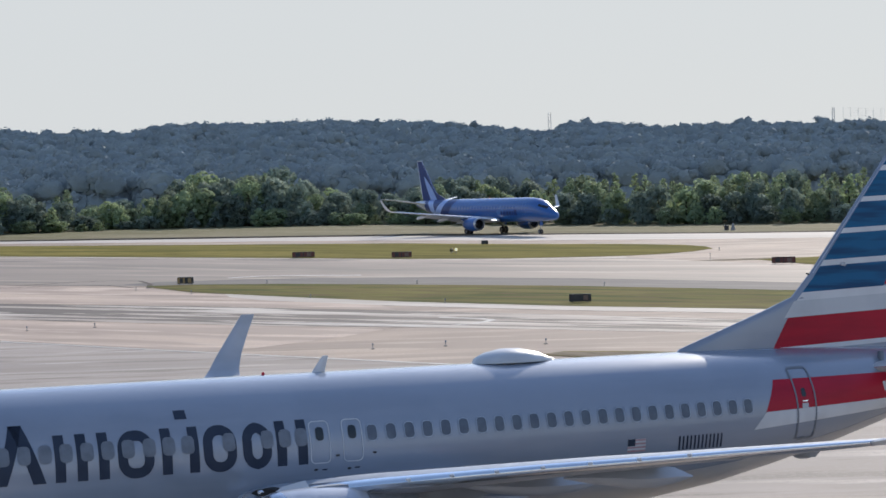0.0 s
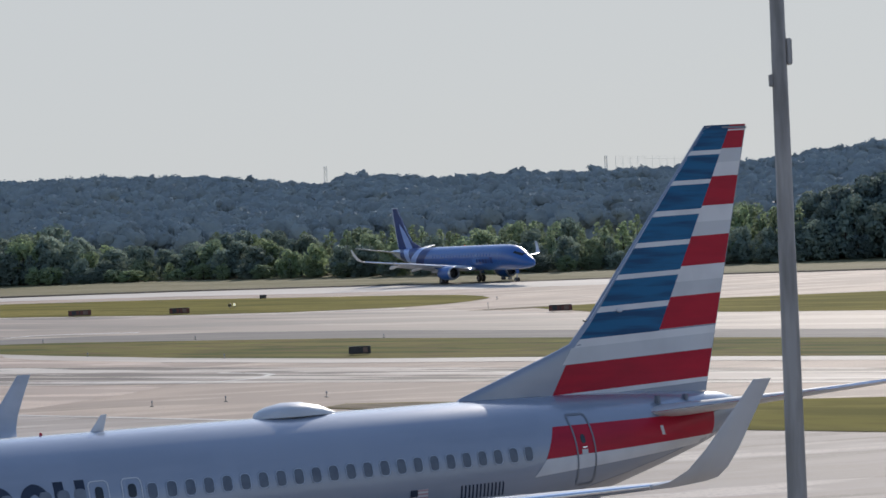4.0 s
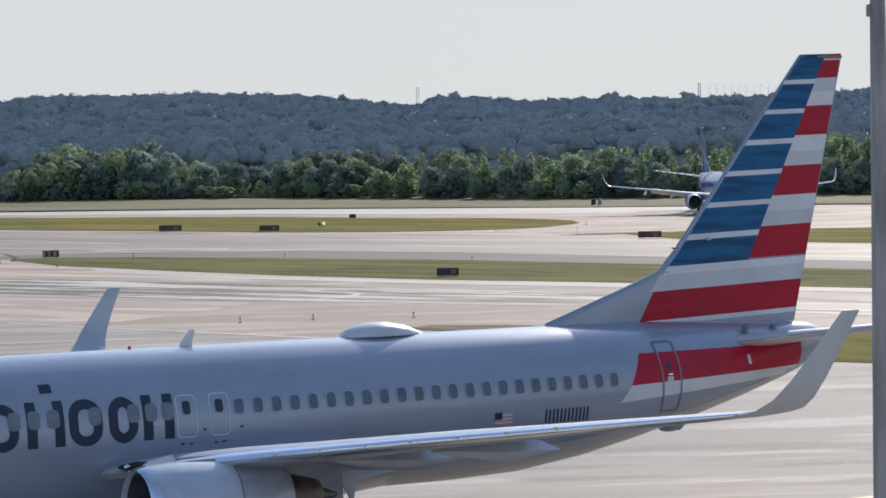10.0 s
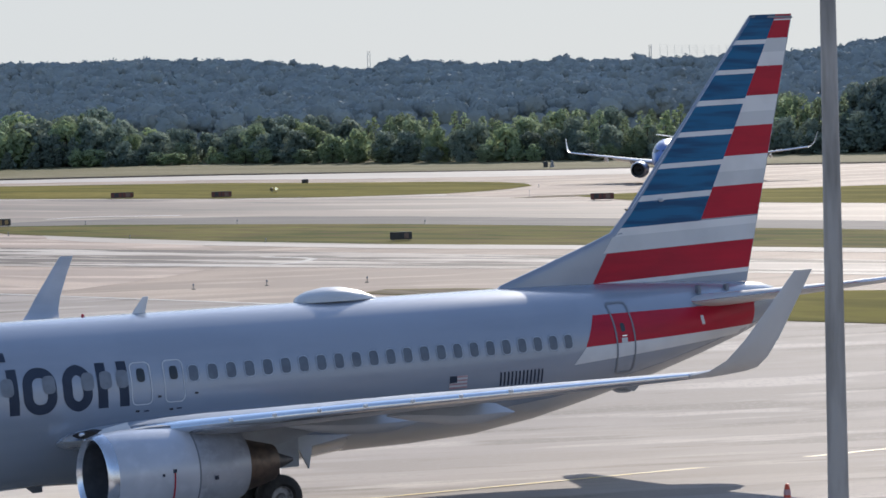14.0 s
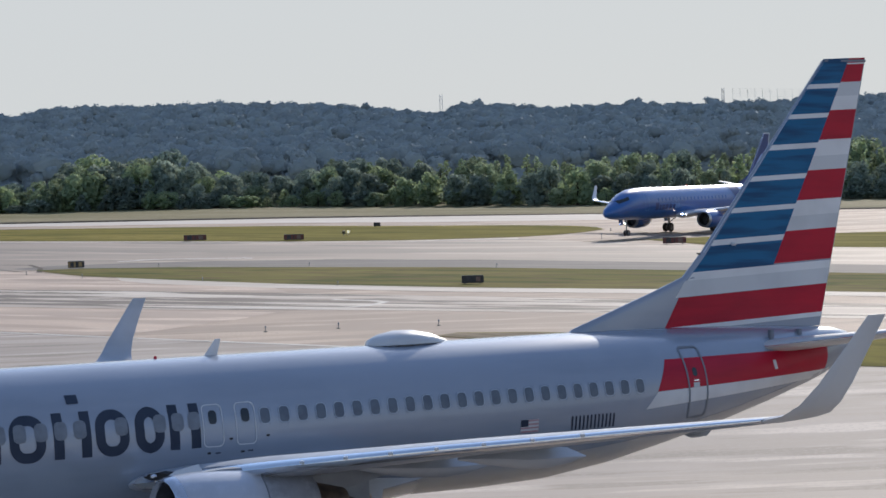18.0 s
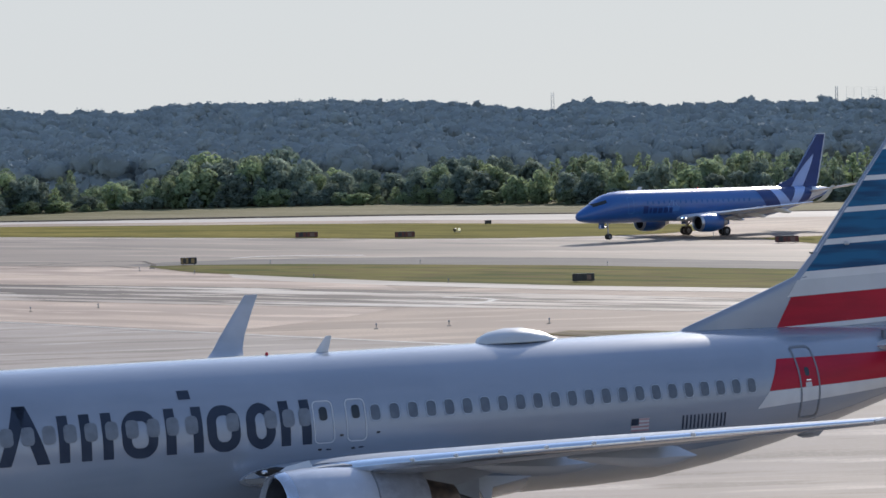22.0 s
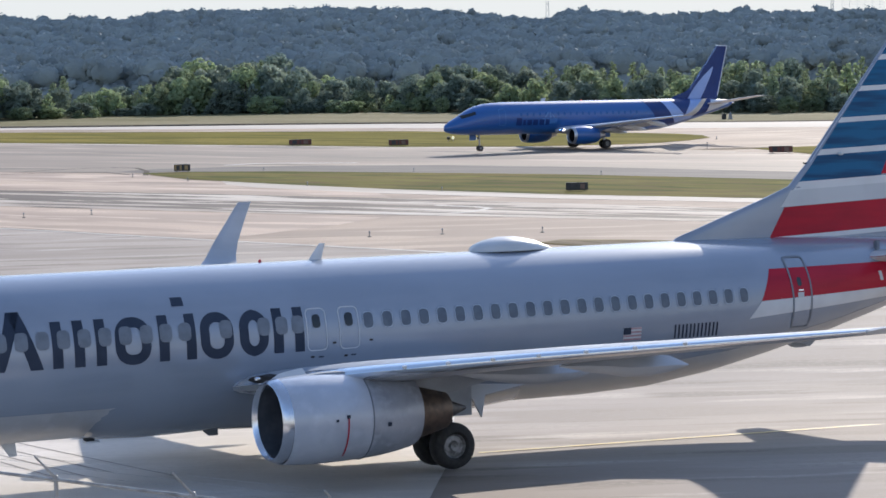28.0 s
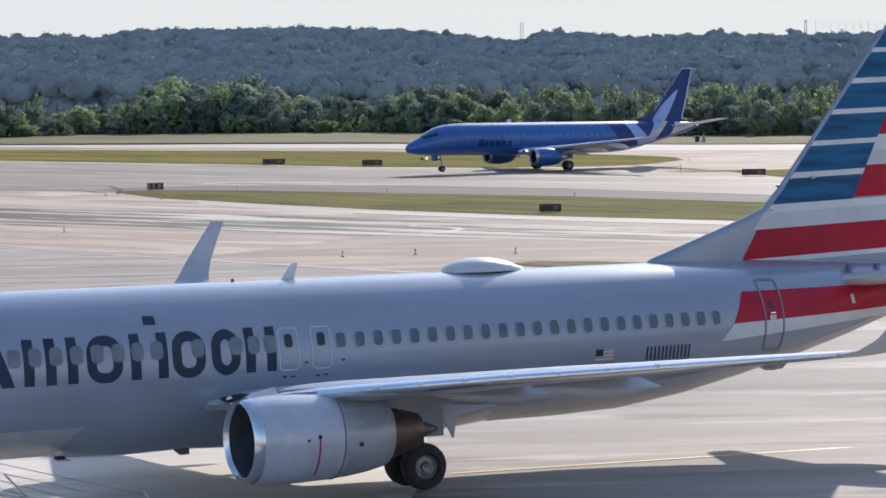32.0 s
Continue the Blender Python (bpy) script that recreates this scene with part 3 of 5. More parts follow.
def fin_panel(x_left, x_right, z0, z1, tilt, off, bm=None):
    """A stripe on both faces of the fin; x_left and x_right are functions of height. tilt: fall of the stripe per metre forward."""
    bm = bm or bmesh.new()
    for sign in (1, -1):
        vs = []
        for i in range(7):
            row = []
            for j in range(13):
                z = z0 + (z1 - z0) * i / 6
                a, b = x_left(z), x_right(z)
                x = a + (b - a) * j / 12
                zz = z - tilt * (x + 16.0)
                x = min(x, fin_le(zz) - 0.015)
                x = max(x, fin_te(zz) + 0.015)
                row.append(bm.verts.new((x, sign * (fin_half(x, zz) + off), zz)))
            vs.append(row)
        for i in range(6):
            for j in range(12):
                f = (vs[i][j], vs[i][j + 1], vs[i + 1][j + 1], vs[i + 1][j])
                bm.faces.new(f if sign > 0 else f[::-1])
    return bm


def window_unit(hull, x, z, w, h, parent, glass, surround, sign=1, proud=0.006):
    o = part("window", hull.outline(x, z, w + 0.04, h + 0.04, 0.11, 0.022, 0.010, sign), surround, parent)
    part("pane", hull.rounded(x, z, w, h, 0.10, proud, sign), glass, o)
    return o


def wheel(parent, x, y, z, r, w, mat_rim=RIM, name="wheel"):
    """A tyre and its rim, turned about y."""
    k = w / 2
    e = part(name, lathe([(-k * 0.72, r * 0.52), (-k, r * 0.62), (-k, r * 0.84), (-k * 0.78, r * 0.96), (-k * 0.4, r), (k * 0.4, r), (k * 0.78, r * 0.96), (k, r * 0.84), (k, r * 0.62), (k * 0.72, r * 0.52)], "y", 28), RUBBER, parent, "black tyre on a metal rim")
    e.matrix_basis = pose(x, y, z)
    bm = lathe([(-k * 0.75, 0.02), (-k * 0.80, r * 0.2), (-k * 0.45, r * 0.24), (-k * 0.4, r * 0.44), (-k * 0.76, r * 0.54), (k * 0.76, r * 0.54), (k * 0.4, r * 0.44), (k * 0.45, r * 0.24), (k * 0.80, r * 0.2), (k * 0.75, 0.02)], "y", 24)
    part("rim", bm, mat_rim, e)
    return e


def airliner():
    me = empty("airliner", AIRLINER, "silver twin-engine airliner with red, white and blue tail, parked", "airplane")
    xs = [19.6, 19.5, 19.35, 19.1, 18.9, 18.5, 18.2, 17.8, 17.4, 17, 16.6, 16, 15.6, 15, 14.4, 13.2, 10, 7, 4, 1, -2, -5.5, -6.5, -7.5, -8.5, -9.5, -10.5, -11.5, -12.5, -13.5, -14.4, -15.2, -16, -16.8, -17.3, -17.8, -18.3, -18.45]
    hull = part("fuselage", loft([HULL.ring(x, 56) for x in xs]), SILVER, me, "silver-grey painted fuselage")
    # overlay on the lower hull: bounce light from the ground, put into colour
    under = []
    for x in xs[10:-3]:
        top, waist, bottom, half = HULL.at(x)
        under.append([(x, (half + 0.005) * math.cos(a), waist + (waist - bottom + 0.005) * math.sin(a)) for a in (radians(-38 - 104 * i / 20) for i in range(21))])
    part("belly_bounce", loft(under, close=False, caps=False), BELLYBOUNCE, hull, "paler underside with apron bounce light in its colour")
    # wing-to-body fairing
    rings = []
    for x, d, zb in ((8.46, -0.06, 1.16), (8.3, -0.05, 1.09), (7.8, -0.03, 1.04), (6.85, -0.01, 1.00), (5.9, 0.03, 1.02), (5.0, 0.09, 1.04), (4.1, 0.16, 1.00), (3.2, 0.20, 0.95), (0, 0.20, 0.88), (-1.4, 0.15, 0.93), (-2.6, 0.05, 1.04), (-3.6, -0.05, 1.15)):
        ring = []
        for i in range(29):
            a = math.pi * i / 28
            ring.append((x, (1.86 + d * math.sin(a) ** 2) * math.cos(a), 3.17 - (3.17 - zb) * math.sin(a)))
        rings.append(ring)
    fairing = part("belly_fairing", loft(rings), SILVER, me, "grey belly fairing")
    part("air_scoop", box(8.22, 8.44, 0.74, 0.96, 1.12, 1.19, bevel=0.02), BLACK, fairing, "dark air inlet")
    part("scoop_lip", box(8.1, 8.45, 0.72, 0.98, 1.085, 1.12, bevel=0.01), PALE, fairing)
    # fin: one body with its stripes laid on
    rings = []
    for i in range(25):
        z = 4.80 + (12.45 - 4.80) * i / 24
        lo, hi = fin_te(z), fin_le(max(z, 4.99))
        pts = [hi + (lo - hi) * (0.5 - 0.5 * math.cos(math.pi * j / 12)) for j in range(13)]
        rings.append([(x, fin_half(x, z), z) for x in pts] + [(x, -fin_half(x, z), z) for x in pts[::-1]])
    fin = part("tail_fin", loft(rings), SILVER, me, "striped tail fin")
    flat = lambda v: (lambda z: v)
    blue_z = [(11.71, 12.43), (10.87, 11.58), (10.03, 10.74), (9.17, 9.88), (8.32, 9.03), (7.47, 8.18), (6.62, 7.31)]
    for z0, z1 in blue_z:
        part("blue_stripe", fin_panel(fin_diag, lambda z: fin_le(z) - 0.09, z0, z1, 0.035, 0.004), BLUE, fin, "mottled dark blue stripe")
    for z0, z1 in [(11.58, 11.71), (10.74, 10.87), (9.88, 10.03), (9.03, 9.17), (8.18, 8.32), (7.31, 7.47)]:
        part("white_stripe", fin_panel(fin_diag, lambda z: fin_le(z) - 0.09, z0, z1, 0.035, 0.004), WHITE, fin, "narrow white stripe")
    for z0, z1 in [(11.74, 12.43), (10.10, 10.94), (8.40, 9.24), (6.66, 7.55)]:
        part("red_stripe", fin_panel(fin_te, fin_diag, z0, z1, 0.035, 0.004), RED, fin, "glossy red stripe")
    for z0, z1, m in [(11.34, 11.74, PALE), (10.94, 11.34, WHITE), (9.64, 10.10, WHITE), (9.24, 9.64, PALE), (7.96, 8.40, WHITE), (7.55, 7.96, PALE), (6.40, 6.62, WHITE)]:
        part("grey_stripe", fin_panel(fin_te, fin_diag if z0 > 6.5 else (lambda z: fin_le(z) - 0.1), z0, z1, 0.035, 0.004), m, fin)
    part("white_stripe", fin_panel(fin_te, lambda z: fin_line((-12.2, 5.9), (-12.62, 6.42), z), 5.96, 6.40, 0.035, 0.004), PALE, fin)
    part("red_stripe", fin_panel(fin_te, lambda z: fin_line((-11.80, 5.08), (-12.38, 5.98), z), 5.15, 5.95, 0.035, 0.004), RED, fin, "broad red stripe")
    part("white_stripe", fin_panel(fin_te, lambda z: fin_line((-11.7, 4.9), (-11.80, 5.08), z), 5.02, 5.15, 0.035, 0.004), WHITE, fin)
    part("leading_edge", loft([[(fin_le(z) + 0.012, 0, z), (fin_le(z) - 0.08, fin_half(fin_le(z) - 0.08, z) + 0.006, z), (fin_le(z) - 0.08, -fin_half(fin_le(z) - 0.08, z) - 0.006, z)] for z in (7.05, 8, 9, 10, 11, 12.4)]), ALU, fin, "pale metal leading edge")
    part("fin_lamp", lathe([(0.12, 0.055), (0.24, 0.05), (0.27, 0.03), (0.28, 0.005)], "y", 12, (-14.28, 0, 7.26)), WHITE, fin, "small white lamp on the fin")
    part("probe", tube((-13.3, 0, 7.0), (-13.12, 0, 7.03), 0.035, 0.025, 8), BLACK, fin, "dark probe on the leading edge")
    part("fin_cap", plate([(-17.82, 12.42), (-18.0, 12.47), (-19.44, 12.49), (-19.47, 12.42)], -0.05, 0.05), SEAL, fin)
    part("white_stripe", fin_panel(fin_te, fin_diag, 12.25, 12.29, 0.035, 0.008), WHITE, fin)
    # tail livery on the skin
    def band(z_top0, z_bot0, x0, x1, slope_top, slope_bot, slant, mat, name, lab="", sign=1):
        rows = []
        for i in range(9):
            f = i / 8
            row = []
            for j in range(19):
                g = j / 18
                x = x0 + (x1 - x0) * g
                zt, zb = z_top0 + slope_top * (x0 - x), z_bot0 + slope_bot * (x0 - x)
                z = zb + (zt - zb) * f
                row.append((x + slant * (1 - g) * (1 - f), z))
            rows.append(row)
        part(name, HULL.patch(rows, 0.006, sign), mat, hull, lab)
    for s in (1, -1):
        band(4.24, 3.42, -10.80, -17.05, 0.0, 0.028, 0.46, RED, "red_band", "glossy red tail band", s)
        band(3.41, 2.97, -10.34, -17.3, 0.028, 0.062, 0.42, WHITE, "white_band", "white tail band", s)
    # windows
    for i in range(22):
        window_unit(HULL, 0.917 - 0.508 * i, 3.61, 0.26, 0.37, me, GLASS, FRAME)
        window_unit(HULL, 0.917 - 0.508 * i, 3.61, 0.26, 0.37, me, GLASS, FRAME, -1)
    for x in (3.33, 3.76, 4.22, 5.20, 6.24, 6.72, 7.20, 7.72, 8.22, 8.72, 9.22, 9.72, 10.22, 10.72, 11.22, 11.72, 12.22, 12.72):
        window_unit(HULL, x, 3.61, 0.27, 0.38, me, PALEGLASS, PALEGLASS, proud=0.012)
    window_unit(HULL, 1.44, 3.61, 0.26, 0.37, me, GLASS, FRAME)
    # over-wing exits
    for x in (1.97, 2.84):
        ex = part("wing_exit", HULL.outline(x, 3.46, 0.54, 1.02, 0.13, 0.026, 0.008), PALE, me, "over-wing exit with a white outline")
        part("pane", HULL.rounded(x, 3.66, 0.21, 0.32, 0.08, 0.012), DARKGLASS, ex)
        part("handle_recess", HULL.rounded(x - 0.1, 2.80, 0.14, 0.035, 0.015, 0.01), LETTER, ex)
    for x, z in ((2.39, 3.12), (1.4, 3.13), (2.97, 2.81), (2.08, 2.79)):
        part("vent_mark", HULL.rounded(x, z, 0.10, 0.05, 0.02, 0.009), BLACK, hull, "small dark vent")
    # rear door
    door = part("rear_door", HULL.outline(-11.76, 3.57, 0.72, 1.95, 0.12, 0.055, 0.016, lean=0.035), SEAL, me, "rear passenger door with a dark outline")
    part("door_window", HULL.rounded(-11.70, 3.86, 0.16, 0.24, 0.07, 0.014), DARKGLASS, door)
    part("door_placard", HULL.rect(-11.60, -11.82, 3.44, 3.58, 0.014), PALE, door)
    part("door_handle", HULL.rect(-11.62, -11.80, 3.62, 3.65, 0.03), CHROME, door, "metal handle")
    # flag: plain shapes
    flag = part("flag", HULL.rect(-5.89, -6.44, 2.64, 2.97, 0.008), PALE, me, "small painted flag")
    part("canton", HULL.rect(-5.89, -6.12, 2.79, 2.97, 0.011), LETTER, flag)
    for k in range(4):
        part("flag_stripe", HULL.rect(-6.12 if k > 1 else -5.89, -6.44, 2.64 + 0.093 * k, 2.685 + 0.093 * k, 0.011), FADED, flag)
    # registration as plain bars
    for k in range(6):
        x = -7.47 - 0.245 * k
        part("registration_bar", HULL.rect(x, x - 0.055, 2.60, 2.96, 0.008), LETTER, hull)
        part("registration_bar", HULL.rect(x - 0.12, x - 0.175, 2.60, 2.96, 0.008), LETTER, hull)
    # airline name as plain bars
    cells = [(10.95, 9.72, 2.96, 4.28, 2), (9.50, 8.20, 2.96, 4.02, 3), (7.98, 7.10, 2.93, 4.02, 2), (6.90, 6.35, 2.96, 4.02, 1), (6.22, 5.98, 2.96, 4.02, 1), (5.86, 5.02, 2.93, 4.02, 2), (4.86, 4.12, 2.93, 4.02, 2), (3.98, 3.18, 2.96, 4.02, 2)]
    for k, (x0, x1, z0, z1, n) in enumerate(cells):
        if k in (2, 5, 6):
            part("name_ring", HULL.outline((x0 + x1) / 2, (z0 + z1) / 2, x0 - x1, z1 - z0, 0.40, 0.235, 0.008, n=9), LETTER, hull, "dark slate painted ring")
        elif k == 0:
            lean = (x0 - x1) / 2 - 0.15
            part("name_bar", HULL.rect(x0, x0 - 0.31, z0, z1, 0.008, slant=-lean), LETTER, hull, "dark slate slanted bar")
            part("name_bar", HULL.rect(x1 + 0.31, x1, z0, z1, 0.008, slant=lean), LETTER, hull, "dark slate slanted bar")
        elif n == 1:
            part("name_bar", HULL.rect(x0, x0 - 0.25, z0, z1, 0.008), LETTER, hull, "dark slate painted bar")
        else:
            for x in (x0, (x0 + x1) / 2 + 0.125, x1 + 0.25) if n == 3 else (x0, x1 + 0.25):
                part("name_bar", HULL.rect(x, x - 0.25, z0, z1, 0.008), LETTER, hull, "dark slate painted bar")
    part("name_bar", HULL.rect(6.45, 6.15, 4.20, 4.40, 0.008), LETTER, hull)
    # crown fittings
    rings = []
    for x, w, h in ((-2.46, 0.05, 0.03), (-2.58, 0.32, 0.17), (-2.85, 0.46, 0.28), (-3.3, 0.54, 0.36), (-3.8, 0.52, 0.35), (-4.3, 0.40, 0.25), (-4.65, 0.22, 0.11), (-4.88, 0.05, 0.02)):
        rings.append([(x, w * math.cos(a), 5.00 + h * math.sin(a) + 0.03) for a in (math.pi * i / 14 for i in range(15))] + [(x, 0.0, 4.9)])
    part("antenna_dome", loft(rings), PALE, hull, "pale grey satellite antenna dome")
    rings = [[(x0 + (x1 - x0) * s, t * (0.5 - abs(s - 0.4)) * 0.09, z) for s, t in ((0, 0), (0.2, 1), (0.5, 1), (1, 0), (0.5, -1), (0.2, -1))] for z, x0, x1 in ((5.0, 2.18, 1.80), (5.44, 1.84, 1.68))]
    part("blade_antenna", loft(rings), WHITE, hull, "white blade antenna")
    part("beacon", lathe([(5.03, 0.045), (5.08, 0.04), (5.11, 0.028), (5.12, 0.01)], "z", 14, (3.46, 0, 0)), RED, hull, "red beacon lamp")
    rings = [[(x0 + (x1 - x0) * s, t * 0.03, z) for s, t in ((0, 0), (0.3, 1), (1, 0), (0.3, -1))] for z, x0, x1 in ((1.16, 10.25, 9.85), (0.80, 10.0, 9.8))]
    part("blade_antenna", loft(rings), WHITE, hull)
    rings = [[(x0 + (x1 - x0) * s, t * 0.03, z) for s, t in ((0, 0), (0.3, 1), (1, 0), (0.3, -1))] for z, x0, x1 in ((1.08, 5.2, 4.7), (0.88, 4.95, 4.7))]
    part("blade_antenna", loft(rings), SEAL, hull)
    part("tail_skid", loft([[(x, w, z1), (x, -w, z1), (x, -w * 0.5, z0), (x, w * 0.5, z0)] for x, w, z0, z1 in ((-12.4, 0.10, 2.0, 2.1), (-13.2, 0.12, 1.92, 2.3), (-13.5, 0.08, 2.15, 2.4))]), BELLY, hull)
    part("exhaust_pipe", lathe([(-18.35, 0.22), (-18.62, 0.16), (-18.62, 0.12), (-18.35, 0.12)], "x", 18, (0, 0, 4.27)), CHROME, hull, "shiny tail exhaust")
    for x, z, h in ((-14.95, 4.60, 0.22), (-16.15, 4.66, 0.12)):
        p = HULL.side(x, z, 0.0)
        part("stab_seal", box(x - 0.06, x + 0.06, p.y - 0.05, p.y + 0.09, z - 0.06, z + h, bevel=0.01), SEAL, hull)
    p = HULL.side(-14.8, 3.80)
    part("drain_mast", loft([[(-14.8 + a + 0.3 * (z - 3.74), p.y + 0.02 + b, z) for a, b in ((0.05, 0), (0, 0.02), (-0.06, 0), (0, -0.02))] for z in (3.74, 4.0)]), PALE, hull, "white drain mast")
    # wings
    for s in (1, -1):
        side = lambda r: [[(x, s * y, z) for x, y, z in ring] for ring in r]
        st = [(5.15, -1.6, 1.2, 2.14, 0.09), (4.95, -1.5, 1.9, 2.24, 0.095), (4.15, -1.45, 4.0, 2.52, 0.105), (3.22, -1.37, 6.0, 2.78, 0.105), (2.29, -1.72, 8.0, 3.02, 0.105), (1.36, -2.08, 10.0, 3.26, 0.105), (0.43, -2.43, 12.0, 3.48, 0.105), (-0.50, -2.79, 14.0, 3.71, 0.10), (-1.43, -3.14, 16.0, 3.93, 0.10), (-1.85, -3.3, 16.9, 4.03, 0.09)]
        wing = part("wing", loft(side(foil(st, 16))), WINGGREY, me, "grey swept wing with a polished leading edge")
        slat = []
        for xl, xt, y, z, th in st[1:]:
            c = (xl - xt)
            r = []
            for q in range(9):
                g = -1 + 2 * q / 8
                sx = 0.045 * abs(g) ** 1.6
                t = 5 * th * c * (0.2969 * math.sqrt(sx) - 0.126 * sx - 0.35 * sx * sx)
                r.append((xl - sx * c + 0.012, s * y, z + (t * 1.1 if g > 0 else -t * 0.9) + math.copysign(0.010, g)))
            slat.append(r)
        part("slat", loft(slat, close=False), LEADING, wing, "polished bare leading edge")
        for y in (6.6, 7.7, 8.8, 9.9, 11.0, 12.1, 13.2):
            x = float(np.interp(y, [6.0, 16.0], [3.22, -1.43]))
            z = float(np.interp(y, [6.0, 8.0, 16.0], [2.78, 3.02, 3.93]))
            part("vortilon", lathe([(x + 0.07, 0.01), (x + 0.05, 0.035), (x - 0.02, 0.04), (x - 0.06, 0.01)], "x", 10, (0, s * y, z + 0.06)), WHITE, wing, "small white leading edge fitting")
        part("root_lamp_bay", loft([[(x, s * y, z - h), (x, s * y, z + h * 0.7), (x - 0.2, s * (y + 0.02), z + h), (x - 0.2, s * (y + 0.02), z - h)] for x, y, z, h in ((4.86, 2.28, 2.42, 0.015), (4.80, 2.42, 2.44, 0.08), (4.70, 2.62, 2.47, 0.10), (4.60, 2.82, 2.48, 0.08), (4.54, 2.96, 2.49, 0.02))]), BLACK, wing, "dark lamp bay in the wing root")
        part("root_lamp", lathe([(4.84, 0.01), (4.83, 0.035), (4.78, 0.05), (4.70, 0.05)], "x", 14, (0, s * 2.58, 2.46)), CHROME, wing, "small landing lamp lens")
        part("root_edge", loft([[(x, s * y, z - h), (x + 0.05, s * y, z), (x, s * y, z + h), (x - 0.2, s * (y + 0.02), z)] for x, y, z, h in ((5.04, 1.98, 2.26, 0.02), (4.95, 2.18, 2.28, 0.055), (4.84, 2.46, 2.31, 0.06), (4.70, 2.76, 2.34, 0.02))]), LEADING, wing, "bright polished wing root edge")
        # winglet
        wl = []
        for xl, xt, y, z, lean in ((-1.85, -3.3, 16.9, 4.03, 0.0), (-2.15, -3.38, 17.15, 4.11, 0.3), (-2.42, -3.46, 17.38, 4.32, 0.65), (-2.75, -3.62, 17.58, 4.72, 0.92), (-3.28, -3.93, 17.74, 5.38, 1.0), (-3.80, -4.26, 17.88, 6.03, 1.0)):
            c = xl - xt
            r = []
            for sx, t in ((0, 0), (0.08, 1), (0.35, 1.2), (1, 0), (0.35, -1.2), (0.08, -1)):
                d = t * 0.05 * (c * 0.75)
                r.append((xl - sx * c, s * (y - d * lean), z + d * (1 - lean)))
            wl.append(r)
        part("winglet", loft(wl), PALE if s > 0 else WINGGREY, wing, "upswept blended winglet")
        # flap fairings
        for fy, rows in ((5.9, ((1.3, 2.62, 2.58, 0.02), (0.48, 2.75, 2.38, 0.16), (-0.3, 2.76, 2.25, 0.23), (-1.03, 2.75, 2.19, 0.25), (-1.7, 2.70, 2.21, 0.22), (-2.17, 2.62, 2.30, 0.14), (-2.43, 2.44, 2.41, 0.02))),
                         (9.4, ((0.6, 3.0, 2.96, 0.02), (0.0, 3.12, 2.82, 0.14), (-0.62, 3.13, 2.72, 0.20), (-1.1, 3.13, 2.62, 0.23), (-1.73, 3.10, 2.60, 0.22), (-2.27, 3.02, 2.66, 0.15), (-2.76, 2.80, 2.77, 0.02))),
                         (14.3, ((-1.93, 3.60, 3.58, 0.01), (-2.05, 3.63, 3.54, 0.05), (-2.25, 3.62, 3.53, 0.05), (-2.38, 3.57, 3.55, 0.01)))):
            rings = []
            for x, zt, zb, w in rows:
                zm = zb + (zt - zb) * 0.45
                low = [(x, s * (fy + w * math.cos(a)), zm + (zm - zb) * math.sin(a)) for a in (-math.pi * i / 12 for i in range(13))]
                rings.append(low + [(x, s * (fy - w * 0.5), (zm + zt) / 2), (x, s * fy, zt), (x, s * (fy + w * 0.5), (zm + zt) / 2)])
            part("flap_fairing", loft(rings), WINGGREY, wing, "smooth canoe-shaped flap fairing")
        part("inboard_flap_end", loft([[(x, s * (3.2 + d), z) for x, z in ((-0.15, 2.05), (-2.1, 1.90), (-0.98, 1.72), (-0.88, 1.18), (-0.62, 1.66))] for d in (-0.04, 0.04)]), WINGGREY, wing, "pointed flap end fairing")
        # engine
        eng = new("engine")
        eng.parent = me
        eng.matrix_basis = pose(0, s * 4.83, 0)
        tagged(eng, "pale grey turbofan engine with a polished inlet lip")
        part("inlet_lip", lathe([(5.42, 0.79), (5.51, 0.82), (5.545, 0.86), (5.51, 0.905), (5.40, 0.945), (5.31, 0.965)], "x", 40, (0, 0, 1.72)), LIP, eng, "polished inlet lip")
        part("cowling", lathe([(5.31, 0.963), (5.16, 0.988), (4.7, 1.015), (4.2, 1.025), (3.35, 1.00)], "x", 40, (0, 0, 1.70)), NACELLE, eng, "cool grey fan cowling")
        part("reverser_cowl", lathe([(3.35, 0.998), (2.9, 0.97), (2.4, 0.90), (2.05, 0.825), (1.95, 0.78), (2.1, 0.72)], "x", 40, (0, 0, 1.70)), REVERSER, eng, "worn cool grey rear cowling")
        part("cowl_joint", lathe([(3.37, 1.005), (3.35, 1.018), (3.33, 1.005)], "x", 40, (0, 0, 1.70)), SEAL, eng)
        part("inlet_duct", lathe([(5.43, 0.79), (4.9, 0.762), (4.3, 0.76)], "x", 36, (0, 0, 1.72)), INLET, eng)
        fan = bmesh.new()
        for k in range(24):
            a = 6.28318 * k / 24
            c, d = math.cos(a), math.sin(a)
            q = [fan.verts.new((4.34 + w * 0.06, r * c - w * d * 0.10 * r, 1.72 + r * d + w * c * 0.10 * r)) for r, w in ((0.2, -1), (0.2, 1), (0.745, 1), (0.745, -1))]
            fan.faces.new(q)
        part("fan", fan, DARKMETAL, eng, "dark fan blades", smooth=False)
        part("fan_back", lathe([(4.25, 0.02), (4.25, 0.76)], "x", 30, (0, 0, 1.72)), BLACK, eng)
        part("spinner", lathe([(4.72, 0.01), (4.6, 0.09), (4.45, 0.18), (4.30, 0.235)], "x", 24, (0, 0, 1.72)), DARKMETAL, eng)
